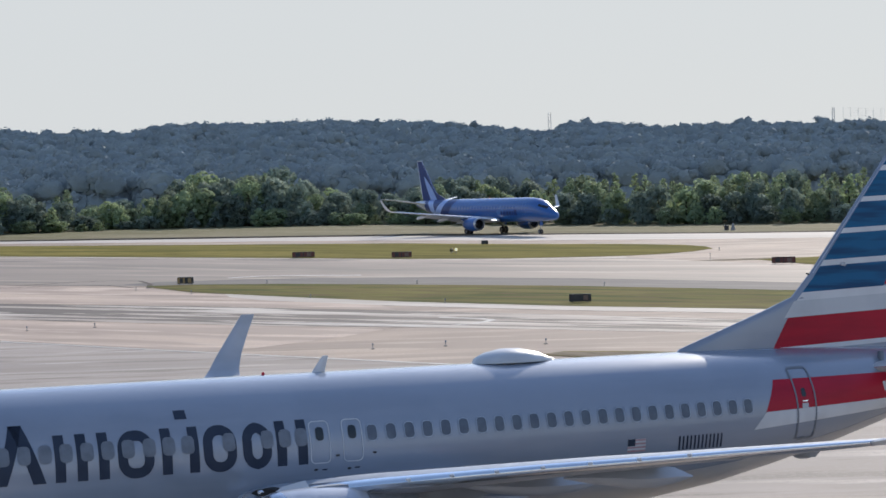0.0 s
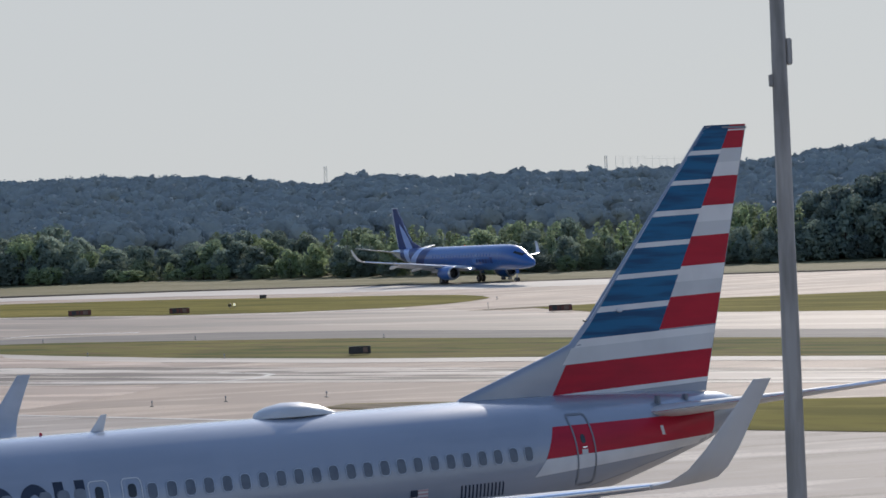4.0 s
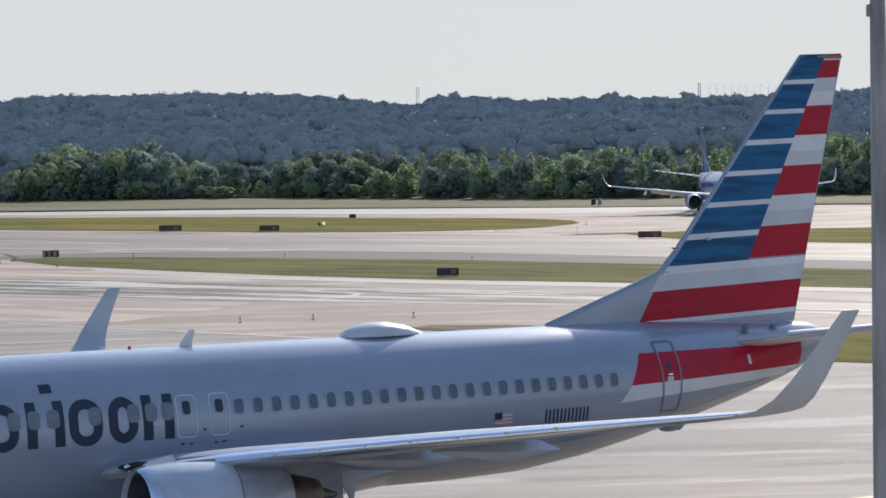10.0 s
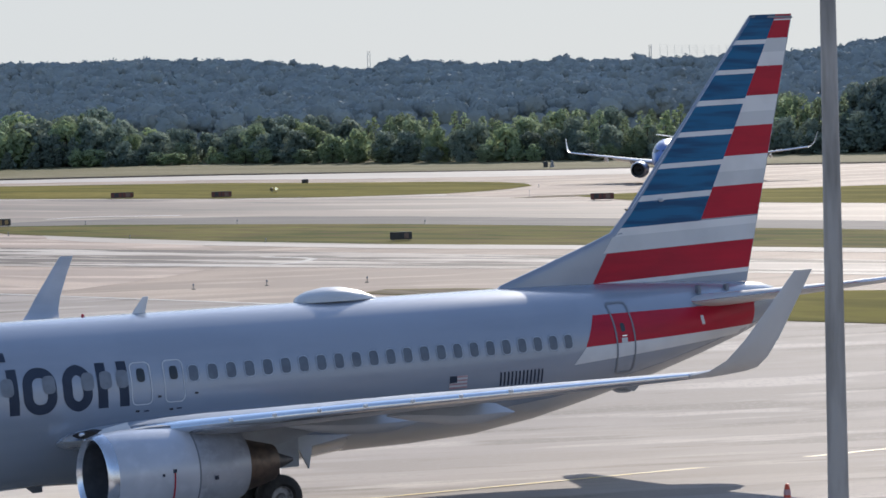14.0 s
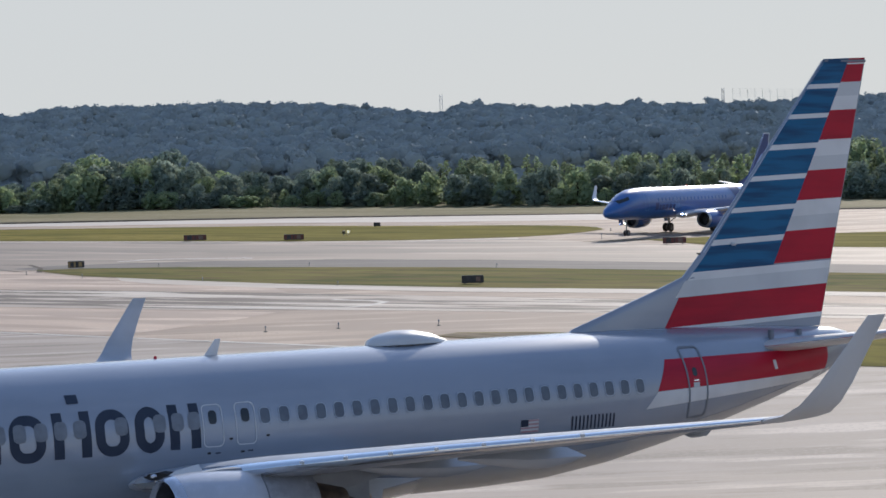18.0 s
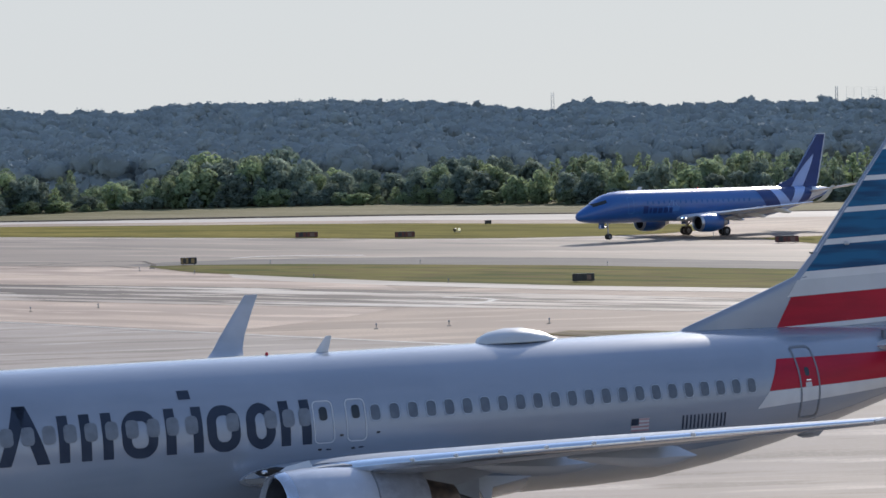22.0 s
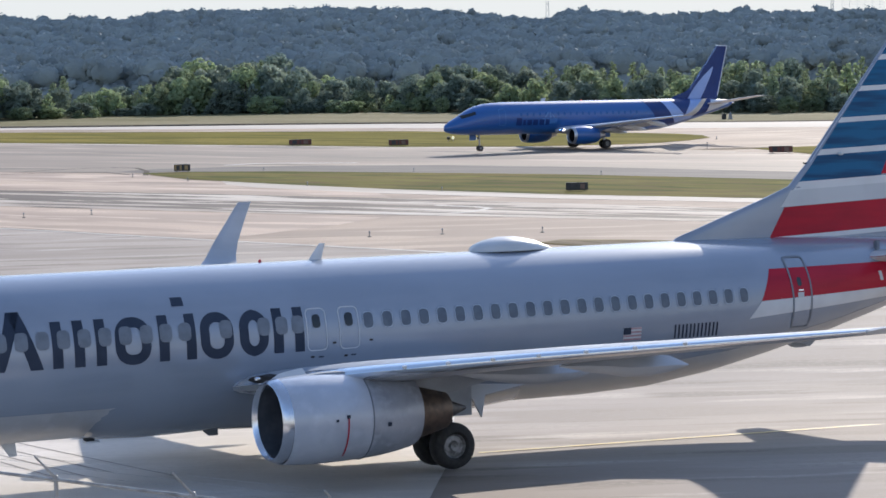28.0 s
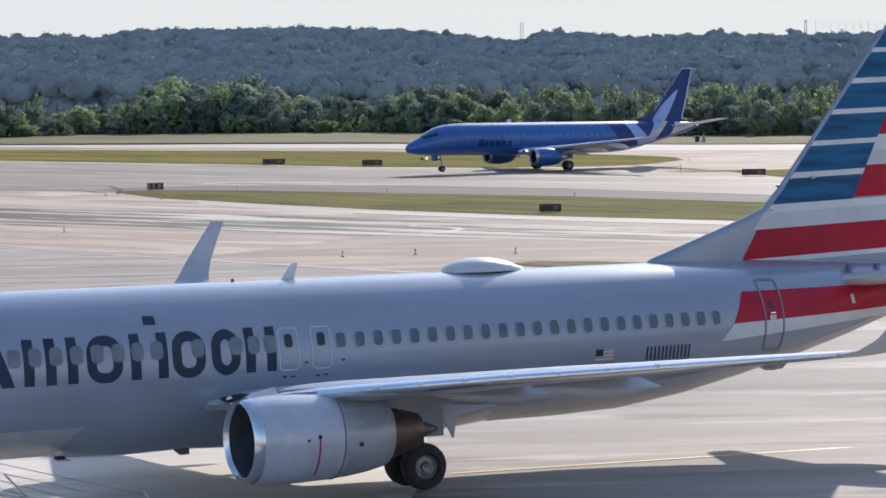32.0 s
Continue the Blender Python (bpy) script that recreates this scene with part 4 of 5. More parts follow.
        part("core_nozzle", lathe([(2.25, 0.72), (1.7, 0.60), (1.05, 0.44), (1.0, 0.40), (1.3, 0.38)], "x", 30, (0, 0, 1.66)), NOZZLE, eng, "heat-tinted metal nozzle")
        part("exhaust_plug", lathe([(1.5, 0.34), (1.0, 0.25), (0.45, 0.04)], "x", 20, (0, 0, 1.66)), DARKMETAL, eng)
        part("pylon", loft([[(x, w, zb), (x, -w, zb), (x, -w, zt), (x, w, zt)] for x, w, zb, zt in ((5.0, 0.05, 2.55, 2.67), (4.2, 0.14, 2.5, 2.74), (3.4, 0.18, 2.3, 2.74), (3.0, 0.2, 2.3, 2.76), (1.2, 0.16, 2.0, 2.7), (-0.6, 0.05, 2.35, 2.6))]), BELLY, eng)
        red = bmesh.new()
        vs = []
        for i in range(9):
            a = radians(205 - 12 * i) if s < 0 else radians(-52 + 7.5 * i)
            vs.append([red.verts.new((x, 1.036 * math.cos(a), 1.70 + 1.036 * math.sin(a))) for x in (4.02, 3.985)])
        for p, q in zip(vs, vs[1:]):
            red.faces.new((p[0], p[1], q[1], q[0]))
        part("red_service_line", red, RED, eng)
        for xx, aa, ww in ((4.0, 6, 0.08), (4.28, 2, 0.06), (2.95, -8, 0.09)):
            part("service_mark", box(xx - ww / 2, xx + ww / 2, s * 1.00, s * (1.036 if xx > 3.5 else 0.985), 1.70 + 1.03 * math.sin(radians(aa)) - ww / 2, 1.70 + 1.03 * math.sin(radians(aa)) + ww / 2), LETTER, eng)
        part("strake", loft([[(x, s * -0.62, 2.55), (x, s * (-0.62 - h * 0.5), 2.55 + h), (x, s * -0.60, 2.56)] for x, h in ((5.2, 0.02), (4.9, 0.16), (4.3, 0.26), (4.2, 0.03))]), PALE, eng)
        # stabiliser
        st = [(-14.2, -17.6, 0.35, 4.30, 0.12), (-14.5, -17.75, 1.0, 4.37, 0.12), (-16.6, -18.5, 4.0, 4.72, 0.11), (-18.3, -19.35, 6.9, 5.08, 0.085), (-18.6, -19.4, 7.17, 5.11, 0.07)]
        stab = part("stabiliser", loft(side(foil(st, 10))), PALE, me, "pale grey swept horizontal stabiliser")
        part("leading_edge", loft([[(xl - 0.10, s * y, z + 0.06), (xl + 0.015, s * y, z), (xl - 0.10, s * y, z - 0.05)] for xl, xt, y, z, th in st[1:]], close=False), CHROME, stab)
        # main gear
        gear = new("main_gear")
        gear.parent = me
        gear.matrix_basis = pose(0, s * 2.86, 0)
        tagged(gear, "main landing gear leg with two wheels")
        part("strut", tube((0, 0, 0.56), (0.15, -s * 0.35, 2.4), 0.13, 0.17, 14), ALU, gear)
        part("drag_brace", tube((0.05, -s * 0.2, 1.2), (1.0, -s * 0.9, 2.2), 0.06, n=8), DARKMETAL, gear)
        part("torsion_link", tube((-0.25, 0, 0.7), (-0.2, 0, 1.3), 0.05, n=8), DARKMETAL, gear)
        part("axle", tube((0, -0.5, 0.565), (0, 0.5, 0.565), 0.08, n=10), DARKMETAL, gear)
        part("side_brace", tube((0.1, -s * 0.1, 0.95), (-0.55, -s * 0.5, 1.75), 0.07, n=8), DARKMETAL, gear)
        part("brake_unit", tube((0, -0.2, 0.565), (0, 0.2, 0.565), 0.24, n=16), DARKMETAL, gear)
        part("gear_door", box(-0.45, 0.35, s * 0.62, s * 0.66, 1.3, 2.1, bevel=0.01), BELLY, gear)
        for d in (-0.43, 0.43):
            wheel(me, 0, s * 2.86 + d, 0.565, 0.565, 0.42)
    gear = new("nose_gear")
    gear.parent = me
    gear.matrix_basis = pose(15.6, 0, 0.08)
    tagged(gear, "nose landing gear with two small wheels")
    part("strut", tube((0, 0, 0.35), (0.1, 0, 1.6), 0.09, 0.12, 12), ALU, gear)
    part("axle", tube((0, -0.25, 0.345), (0, 0.25, 0.345), 0.05), DARKMETAL, gear)
    for d in (-0.2, 0.2):
        wheel(me, 15.6, d, 0.425, 0.345, 0.2)
    return me


airliner()


# ---- the taxiing jet ----
JET = Hull([
    (18.2, 2.50, 2.42, 2.34, 0.04), (18.0, 2.84, 2.44, 2.08, 0.36), (17.4, 3.22, 2.54, 1.90, 0.66), (16.6, 3.62, 2.68, 1.80, 0.92), (15.7, 4.14, 2.88, 1.74, 1.13),
    (14.8, 4.58, 3.06, 1.70, 1.29), (13.6, 4.88, 3.22, 1.67, 1.41), (12.2, 5.01, 3.32, 1.66, 1.48), (10.5, 5.05, 3.36, 1.66, 1.505), (-7.0, 5.05, 3.36, 1.66, 1.505),
    (-9.0, 5.05, 3.40, 1.80, 1.48), (-11.0, 5.05, 3.52, 2.14, 1.38), (-13.0, 5.02, 3.70, 2.60, 1.18), (-15.0, 4.98, 3.95, 3.08, 0.90), (-17.0, 4.92, 4.22, 3.58, 0.58), (-18.6, 4.84, 4.42, 4.0, 0.30), (-19.2, 4.74, 4.50, 4.26, 0.14)])


def jet_le(z):
    return fin_line((-13.2, 5.9), (-17.1, 10.75), z) if z > 5.9 else fin_line((-10.4, 4.98), (-13.2, 5.9), z)


def jet_te(z):
    return fin_line((-17.2, 5.0), (-18.6, 10.75), z)


def taxi_jet():
    me = empty("passenger_jet", pose(0, 0, 0), "blue twin-engine regional jet with a navy tail, taxiing", "airplane")
    xs = [18.2, 18.1, 18.0, 17.7, 17.4, 17, 16.6, 16.15, 15.7, 15.25, 14.8, 14.2, 13.6, 12.9, 12.2, 11.4, 10.5, 6, 2, -2, -7, -8, -9, -10, -11, -12, -13, -14, -15, -16, -17, -17.8, -18.6, -19.2]
    hull = part("fuselage", loft([JET.ring(x, 44) for x in xs]), E_BLUE, me, "glossy royal blue fuselage")
    # tail paint on the skin
    for s in (1, -1):
        # (top front, top rear, bottom front, bottom rear) of each slanted band
        for ta, tb, ba, bb, mat, name, off in ((-6.4, -8.7, -8.4, -11.3, E_NAVY, "navy_band", 0.007), (-8.7, -10.1, -10.6, -12.3, E_SKY, "light_blue_band", 0.011), (-10.1, -13.3, -12.0, -12.2, E_NAVY, "navy_band", 0.007), (-13.2, -15.0, -11.3, -12.9, E_SKY, "light_blue_band", 0.013), (-15.0, -16.2, -12.8, -15.2, E_NAVY, "navy_band", 0.009), (-16.1, -18.9, -15.1, -18.6, E_PALE, "pale_tailcone", 0.011)):
            rows = []
            for i in range(17):
                f = i / 16
                row = []
                for j in range(9):
                    x = (ba + (bb - ba) * j / 8) * (1 - f) + (ta + (tb - ta) * j / 8) * f
                    top, waist, bottom, half = JET.at(x)
                    row.append((x, bottom + 0.40 + (top - bottom - 0.43) * f))
                rows.append(row)
            part(name, JET.patch(rows, off + 0.012, s), mat, hull)
        for i in range(20):
            x = 9.6 - 0.78 * i
            part("window", JET.rounded(x, 3.72, 0.26, 0.36, 0.1, 0.008, s), E_PANE, hull)
        for x in (11.9, -9.3):
            part("door", JET.outline(x, 3.5, 0.8, 1.75, 0.15, 0.05, 0.010, s), E_TRIM, hull)
        # name as plain bars
        for k, (x0, w, h) in enumerate(((10.2, 0.7, 0.80), (9.35, 0.35, 0.58), (8.85, 0.6, 0.58), (8.1, 0.6, 0.58), (7.3, 0.6, 0.58), (6.55, 0.5, 0.58))):
            part("name_bar", JET.rect(x0, x0 - w, 2.60, 2.60 + h, 0.009, s), E_NAVY, hull)
        part("name_emblem", JET.rect(6.9, 5.1, 2.72, 3.30, 0.008, s), E_TRIM, hull, "lighter blue emblem patch")
        for x0, sl in ((6.75, -0.55), (6.0, 0.0), (5.5, 0.5)):
            part("emblem_stroke", JET.rect(x0, x0 - 0.16, 3.30, 3.95, 0.008, s, slant=sl), E_TRIM, hull)
    # cockpit glass
    for s in (1, -1):
        part("cockpit_window", JET.patch([[(16.45 - 0.26 * i, 3.42 + 0.07 * i + 0.075 * k) for i in range(7)] for k in range(5)], 0.010, s), DARKGLASS, hull, "dark cockpit glass")
    # fin
    def half(x, z):
        lo, hi = jet_te(z), jet_le(z)
        g = min(1.0, max(0.0, (hi - x) / max(0.05, hi - lo)))
        return 0.02 + 0.30 * (1 - (z - 4.9) / 9.0) * (math.sqrt(g) - g)
    rings = []
    for i in range(15):
        z = 4.85 + (10.75 - 4.85) * i / 14
        hi, lo = jet_le(max(z, 5.0)), jet_te(z)
        pts = [hi + (lo - hi) * (0.5 - 0.5 * math.cos(math.pi * j / 9)) for j in range(10)]
        rings.append([(x, half(x, z), z) for x in pts] + [(x, -half(x, z), z) for x in pts[::-1]])
    fin = part("tail_fin", loft(rings), E_NAVY, me, "tall navy tail fin")
    for s in (1, -1):
        bm = bmesh.new()
        vs = []
        for i in range(17):
            f = i / 16
            z = 5.0 + 3.55 * f
            a = -13.1 - 3.55 * f + 0.35 * math.sin(math.pi * f)
            wd = 1.75 * (1 - f ** 2.2) + 0.03
            row = []
            for j in range(5):
                x = max(min(a - wd * j / 4, jet_le(z) - 0.02), jet_te(z) + 0.02)
                row.append(bm.verts.new((x, s * (half(x, z) + 0.012), z)))
            vs.append(row)
        for i in range(16):
            for j in range(4):
                bm.faces.new((vs[i][j], vs[i][j + 1], vs[i + 1][j + 1], vs[i + 1][j]))
        part("light_blue_stroke", bm, E_SKY, fin, "pale blue curved stroke")
    part("leading_edge", loft([[(jet_le(z) + 0.02, 0, z), (jet_le(z) - 0.16, half(jet_le(z) - 0.16, z) + 0.008, z), (jet_le(z) - 0.16, -half(jet_le(z) - 0.16, z) - 0.008, z)] for z in (5.95, 7, 8, 9, 10, 10.72)]), CHROME, fin, "polished fin leading edge")
    # the lit look of the navy rudder's edge, painted as a pale strip
    part("lit_trailing_edge", loft([[(jet_te(z) - 0.05, 0.05, z), (jet_te(z) + 0.07, half(jet_te(z) + 0.07, z) + 0.012, z), (jet_te(z) + 0.07, -half(jet_te(z) + 0.07, z) - 0.012, z), (jet_te(z) - 0.05, -0.05, z)] for z in (5.3, 6.5, 8, 9.5, 10.72)]), E_PALE, fin, "pale strip imitating a lit rudder edge")
    part("fin_cap", plate([(-17.08, 10.74), (-17.25, 10.84), (-18.62, 10.84), (-18.62, 10.74)], -0.05, 0.05), E_PALE, fin, "pale fin cap")
    part("exhaust_pipe", lathe([(-19.1, 0.15), (-19.5, 0.11), (-19.5, 0.08), (-19.1, 0.08)], "x", 14, (0, 0, 4.5)), CHROME, hull)
    for s in (1, -1):
        side = lambda r: [[(x, s * y, z) for x, y, z in ring] for ring in r]
        st = [(5.0, -1.3, 0.9, 1.95, 0.13), (4.5, -1.2, 1.5, 2.05, 0.13), (2.9, -0.7, 4.5, 2.42, 0.12), (0.6, -1.7, 9.0, 2.98, 0.11), (-1.95, -3.2, 13.9, 3.52, 0.10)]
        wing = part("wing", loft(side(foil(st, 12))), E_WING, me, "pale grey swept wing")
        part("slat", loft([[(xl - 0.16, s * y, z + 0.10), (xl + 0.02, s * y, z + 0.01), (xl - 0.14, s * y, z - 0.07)] for xl, xt, y, z, th in st[1:]], close=False), CHROME, wing, "polished leading edge")
        wl = []
        for xl, xt, y, z in ((-1.95, -3.2, 13.9, 3.52), (-2.25, -3.35, 14.22, 3.64), (-2.75, -3.65, 14.48, 3.98), (-3.3, -4.0, 14.66, 4.5), (-3.85, -4.4, 14.82, 5.2)):
            c = xl - xt
            wl.append([(xl - g * c, s * (y - t * 0.03 * c), z + t * 0.02 * c) for g, t in ((0, 0), (0.1, 1), (0.4, 1.2), (1, 0), (0.4, -1.2), (0.1, -1))])
        part("winglet", loft(wl), E_WING, wing, "pale canted winglet")
        for fy, x0, x1, z in ((3.4, 1.0, -2.6, 1.95), (6.4, 0.2, -2.9, 2.30), (9.6, -0.6, -3.3, 2.74)):
            part("flap_fairing", loft([[(x0 + (x1 - x0) * g, s * (fy + 0.17 * k * math.cos(a)), z - 0.34 * g * g + 0.27 * k * math.sin(a)) for a in (6.28318 * i / 10 for i in range(10))] for g, k in ((0, 0.1), (0.25, 0.8), (0.5, 1), (0.8, 0.8), (1, 0.08))]), E_WING, wing, "pale flap track fairing")
        # lowered flaps
        for y0, y1, xa, xb, za, zb, c in ((1.75, 4.3, -1.2, -0.78, 2.02, 2.34, 1.25), (4.4, 8.9, -0.78, -1.72, 2.34, 2.92, 1.0)):
            part("flap", loft([[(x, s * y, z + 0.03), (x - k * 0.5, s * y, z - 0.02 - 0.13 * k), (x - k, s * y, z - 0.42 * k), (x - k * 0.5, s * y, z - 0.09 - 0.19 * k), (x, s * y, z - 0.10)] for x, y, z, k in ((xa, y0, za, c), (xb, y1, zb, c * 0.85))]), E_WING, wing, "lowered trailing edge flap")
        eng = new("engine")
        eng.parent = me
        eng.matrix_basis = pose(0, s * 4.55, 0)
        tagged(eng, "blue turbofan engine with a bright inlet lip")
        part("inlet_lip", lathe([(5.2, 0.68), (5.42, 0.71), (5.5, 0.76), (5.44, 0.83), (5.2, 0.89)], "x", 30, (0, 0, 1.50)), ALU, eng, "metal inlet lip")
        part("cowling", lathe([(5.2, 0.89), (4.5, 0.96), (3.7, 0.97), (2.9, 0.90), (2.3, 0.78), (2.2, 0.72)], "x", 30, (0, 0, 1.50)), E_BLUE, eng, "blue cowling")
        part("inlet_duct", lathe([(5.2, 0.68), (4.5, 0.66), (4.45, 0.02)], "x", 26, (0, 0, 1.50)), BLACK, eng)
        part("spinner", lathe([(4.9, 0.01), (4.7, 0.12), (4.5, 0.2)], "x", 16, (0, 0, 1.50)), DARKMETAL, eng)
        part("core_nozzle", lathe([(2.5, 0.62), (1.8, 0.45), (1.3, 0.32), (1.3, 0.02)], "x", 22, (0, 0, 1.48)), ALU, eng)
        part("pylon", loft([[(x, w, zb), (x, -w, zb), (x, -w, zt), (x, w, zt)] for x, w, zb, zt in ((4.4, 0.05, 2.3, 2.42), (3.4, 0.15, 2.2, 2.5), (1.8, 0.14, 1.9, 2.45), (0.4, 0.05, 2.2, 2.4))]), E_BLUE, eng)
        part("landing_lamp", lathe([(4.68, 0.02), (4.66, 0.09), (4.60, 0.108)], "x", 12, (0, s * 1.62, 2.02)), LAMP, me, "lit landing lamp in the wing root")
        part("lamp_hood", lathe([(4.50, 0.12), (4.92, 0.125), (4.92, 0.115), (4.52, 0.112)], "x", 14, (0, s * 1.62, 2.02)), E_BLUE, me)
        st = [(-14.9, -17.6, 0.3, 4.42, 0.09), (-15.3, -17.7, 0.8, 4.46, 0.09), (-17.5, -18.9, 5.9, 5.25, 0.08), (-17.8, -18.95, 6.42, 5.32, 0.06)]
        part("stabiliser", loft(side(foil(st, 8))), E_WING, me, "pale grey stabiliser")
        leg = part("main_gear", tube((0, s * 2.97, 0.5), (0.1, s * 2.7, 2.2), 0.11, 0.14, 10), ALU, me, "main landing gear leg")
        part("brace", tube((0, s * 2.85, 1.0), (0.0, s * 1.6, 1.9), 0.06, n=8), DARKMETAL, leg)
        part("axle", tube((0, s * 2.97 - 0.4, 0.5), (0, s * 2.97 + 0.4, 0.5), 0.07, n=8), DARKMETAL, leg)
        part("gear_door", box(-0.5, 0.45, s * 3.18, s * 3.22, 1.2, 2.05, bevel=0.01), E_BLUE, leg)
        for d in (-0.32, 0.32):
            rolling.append((wheel(me, 0, s * 2.97 + d, 0.5, 0.5, 0.34), 0.5))
    leg = part("nose_gear", tube((13.83, 0, 0.31), (13.95, 0, 1.9), 0.07, 0.10, 10), ALU, me, "nose landing gear leg")
    part("axle", tube((13.83, -0.22, 0.31), (13.83, 0.22, 0.31), 0.05, n=8), DARKMETAL, leg)
    part("gear_door", box(14.1, 14.9, -0.32, -0.29, 1.15, 1.8, bevel=0.01), E_BLUE, leg)
    part("taxi_lamp", lathe([(14.07, 0.02), (14.05, 0.08), (14.0, 0.09)], "x", 12, (0, 0, 1.35)), LAMP, leg, "taxi lamp on the nose leg")
    part("lamp_hood", lathe([(13.92, 0.10), (14.24, 0.105), (14.24, 0.095), (13.94, 0.092)], "x", 14, (0, 0, 1.35)), DARKMETAL, leg)
    for d in (-0.18, 0.18):
        rolling.append((wheel(me, 13.83, d, 0.31, 0.31, 0.18), 0.31))
    part("beacon", lathe([(5.05, 0.07), (5.12, 0.06), (5.18, 0.01)], "z", 12, (1.0, 0, 0)), BEACON, hull)
    return me


E_PALE = material("pale_blue_grey_paint", (0.55, 0.60, 0.68), 0.35, 0.0, [(0.7, (0.48, 0.53, 0.62), 0.4, 0.65)], coat=0.3)
E_WING = material("pale_grey_wing_paint", (0.62, 0.63, 0.65), 0.35, 0.0, [((0.7, 2.0, 2.0), (0.54, 0.55, 0.57), 0.4, 0.65)], coat=0.3)
E_TRIM = material("mid_blue_trim", (0.075, 0.21, 0.50), 0.35, 0.0, [(2.0, (0.04, 0.15, 0.42), 0.4, 0.65)], coat=0.3)
E_PANE = material("blue_tinted_pane", (0.014, 0.092, 0.31), 0.25)
rolling = []
jet = taxi_jet()

# ---- lamp post, fence, signs and lights ----
STEEL = material("galvanised_steel", (0.36, 0.355, 0.345), 0.6, 0.15, [((3.0, 3.0, 0.4), (0.205, 0.20, 0.19), 0.42, 0.64)], 0.1, 40.0)
SIGNBLACK = material("sign_housing", (0.03, 0.03, 0.032), 0.55, 0.0, [(5.0, (0.05, 0.05, 0.05), 0.4, 0.65)])
SIGNRED = material("sign_red_face", (0.125, 0.036, 0.028), 0.5, 0.0, [(5.0, (0.135, 0.042, 0.03), 0.4, 0.65)])
SIGNDIM = material("faded_sign_lettering", (0.20, 0.13, 0.10), 0.6, 0.0, [(5.0, (0.14, 0.09, 0.07), 0.4, 0.65)])
SIGNYELLOW = material("sign_yellow_face", (0.40, 0.27, 0.11), 0.5, 0.0, [(5.0, (0.33, 0.22, 0.09), 0.4, 0.65)])

def on_apron(x, y, turn=0.0):
    px, py, s = lie(x, y)
    return pose(px, py, swell(py), 0, 0, turn) @ Matrix.Scale(s, 4)


post = empty("light_pole", on_apron(9.93, 45.0), "tall tapered galvanised steel light pole", "pole")
part("mast", lathe([(0.03, 0.30), (0.08, 0.30), (0.10, 0.215), (3.0, 0.195), (8.0, 0.168), (14.0, 0.137), (18.0, 0.115), (18.05, 0.02)], "z", 28), STEEL, post)
part("base_plate", box(-0.36, 0.36, -0.36, 0.36, 0.0, 0.035, bevel=0.01), STEEL, post)
part("junction_box", box(0.14, 0.24, -0.09, 0.09, 12.55, 13.05, bevel=0.02), STEEL, post, "grey junction box")
part("conduit_clip", box(-0.21, -0.13, -0.06, 0.06, 12.15, 12.38, bevel=0.015), STEEL, post)

fence = empty("chain_link_fence", on_apron(-8.3, 45.8), "galvanised perimeter fence with slanted barbed-wire arms", "fence")
step = Vector((2.9, -2.1, 0.0))
first, last = -4, 3
for k in range(first, last + 1):
    p = step * k
    fp = part("fence_post", tube(p - Vector((0, 0, 0.35)), p + Vector((0, 0, 2.12)), 0.045, n=12), STEEL, fence)
    part("wire_arm", tube(p + Vector((0, 0, 2.10)), p + Vector((-0.34, -0.30, 2.58)), 0.028, 0.020, 8), STEEL, fp)
    part("post_cap", lathe([(2.10, 0.045), (2.15, 0.04), (2.17, 0.01)], "z", 10, tuple(p)), STEEL, fp)
part("top_rail", tube(step * first + Vector((0, 0, 2.07)), step * last + Vector((0, 0, 2.07)), 0.034, n=10), STEEL, fence)
for g in (0.30, 0.64, 0.96):
    w = Vector((-0.34 * g, -0.30 * g, 2.10 + 0.48 * g))
    part("barbed_wire", tube(step * first + w, step * last + w, 0.0025, n=5), STEEL, fence)
bm = bmesh.new()
run = (step * (last - first)).length
way = step.normalized()
o = step * first
k = 0.0
while k < run:
    for a, b in ((k, k + 2.0), (k + 2.0, k)):
        if max(a, b) <= run:
            tube(o + way * a + Vector((0, 0, 0.04)), o + way * b + Vector((0, 0, 2.04)), 0.0012, n=3, bm=bm, caps=False)
    k += 0.08
tagged(part("chain_link_mesh", bm, STEEL, fence), kind="stuff")


def sign(x, y, w, h, face, yaw, label, panels=2):
    s = empty("airfield_sign", pose(x, y, rise(y) - 0.12, 0, 0, yaw), label, "sign", "airfield signs")
    part("housing", box(-w / 2, w / 2, -0.12, 0.12, 0.22, 0.22 + h, bevel=0.03), SIGNBLACK, s, "dark housing")
    pw = w / panels
    for i in range(panels):
        f = part("face_panel", box(-w / 2 + pw * i + 0.04, -w / 2 + pw * (i + 1) - 0.04, -0.135, -0.115, 0.28, 0.16 + h, bevel=0.01), face if i % 2 == 0 else SIGNBLACK if face is SIGNYELLOW else face, s)
        part("text_bar", box(-w / 2 + pw * (i + 0.3), -w / 2 + pw * (i + 0.7), -0.142, -0.133, 0.32, 0.12 + h), SIGNBLACK if i % 2 == 0 else (SIGNYELLOW if face is SIGNYELLOW else SIGNDIM), f)
    for i in (-0.35, 0.35):
        part("leg", tube((w * i, 0, 0.0), (w * i, 0, 0.26), 0.035, n=8), SIGNBLACK, s)
    part("base_slab", box(-w / 2 - 0.15, w / 2 + 0.15, -0.35, 0.35, 0.0, 0.05, bevel=0.01), SIGNBLACK, s)
    return s


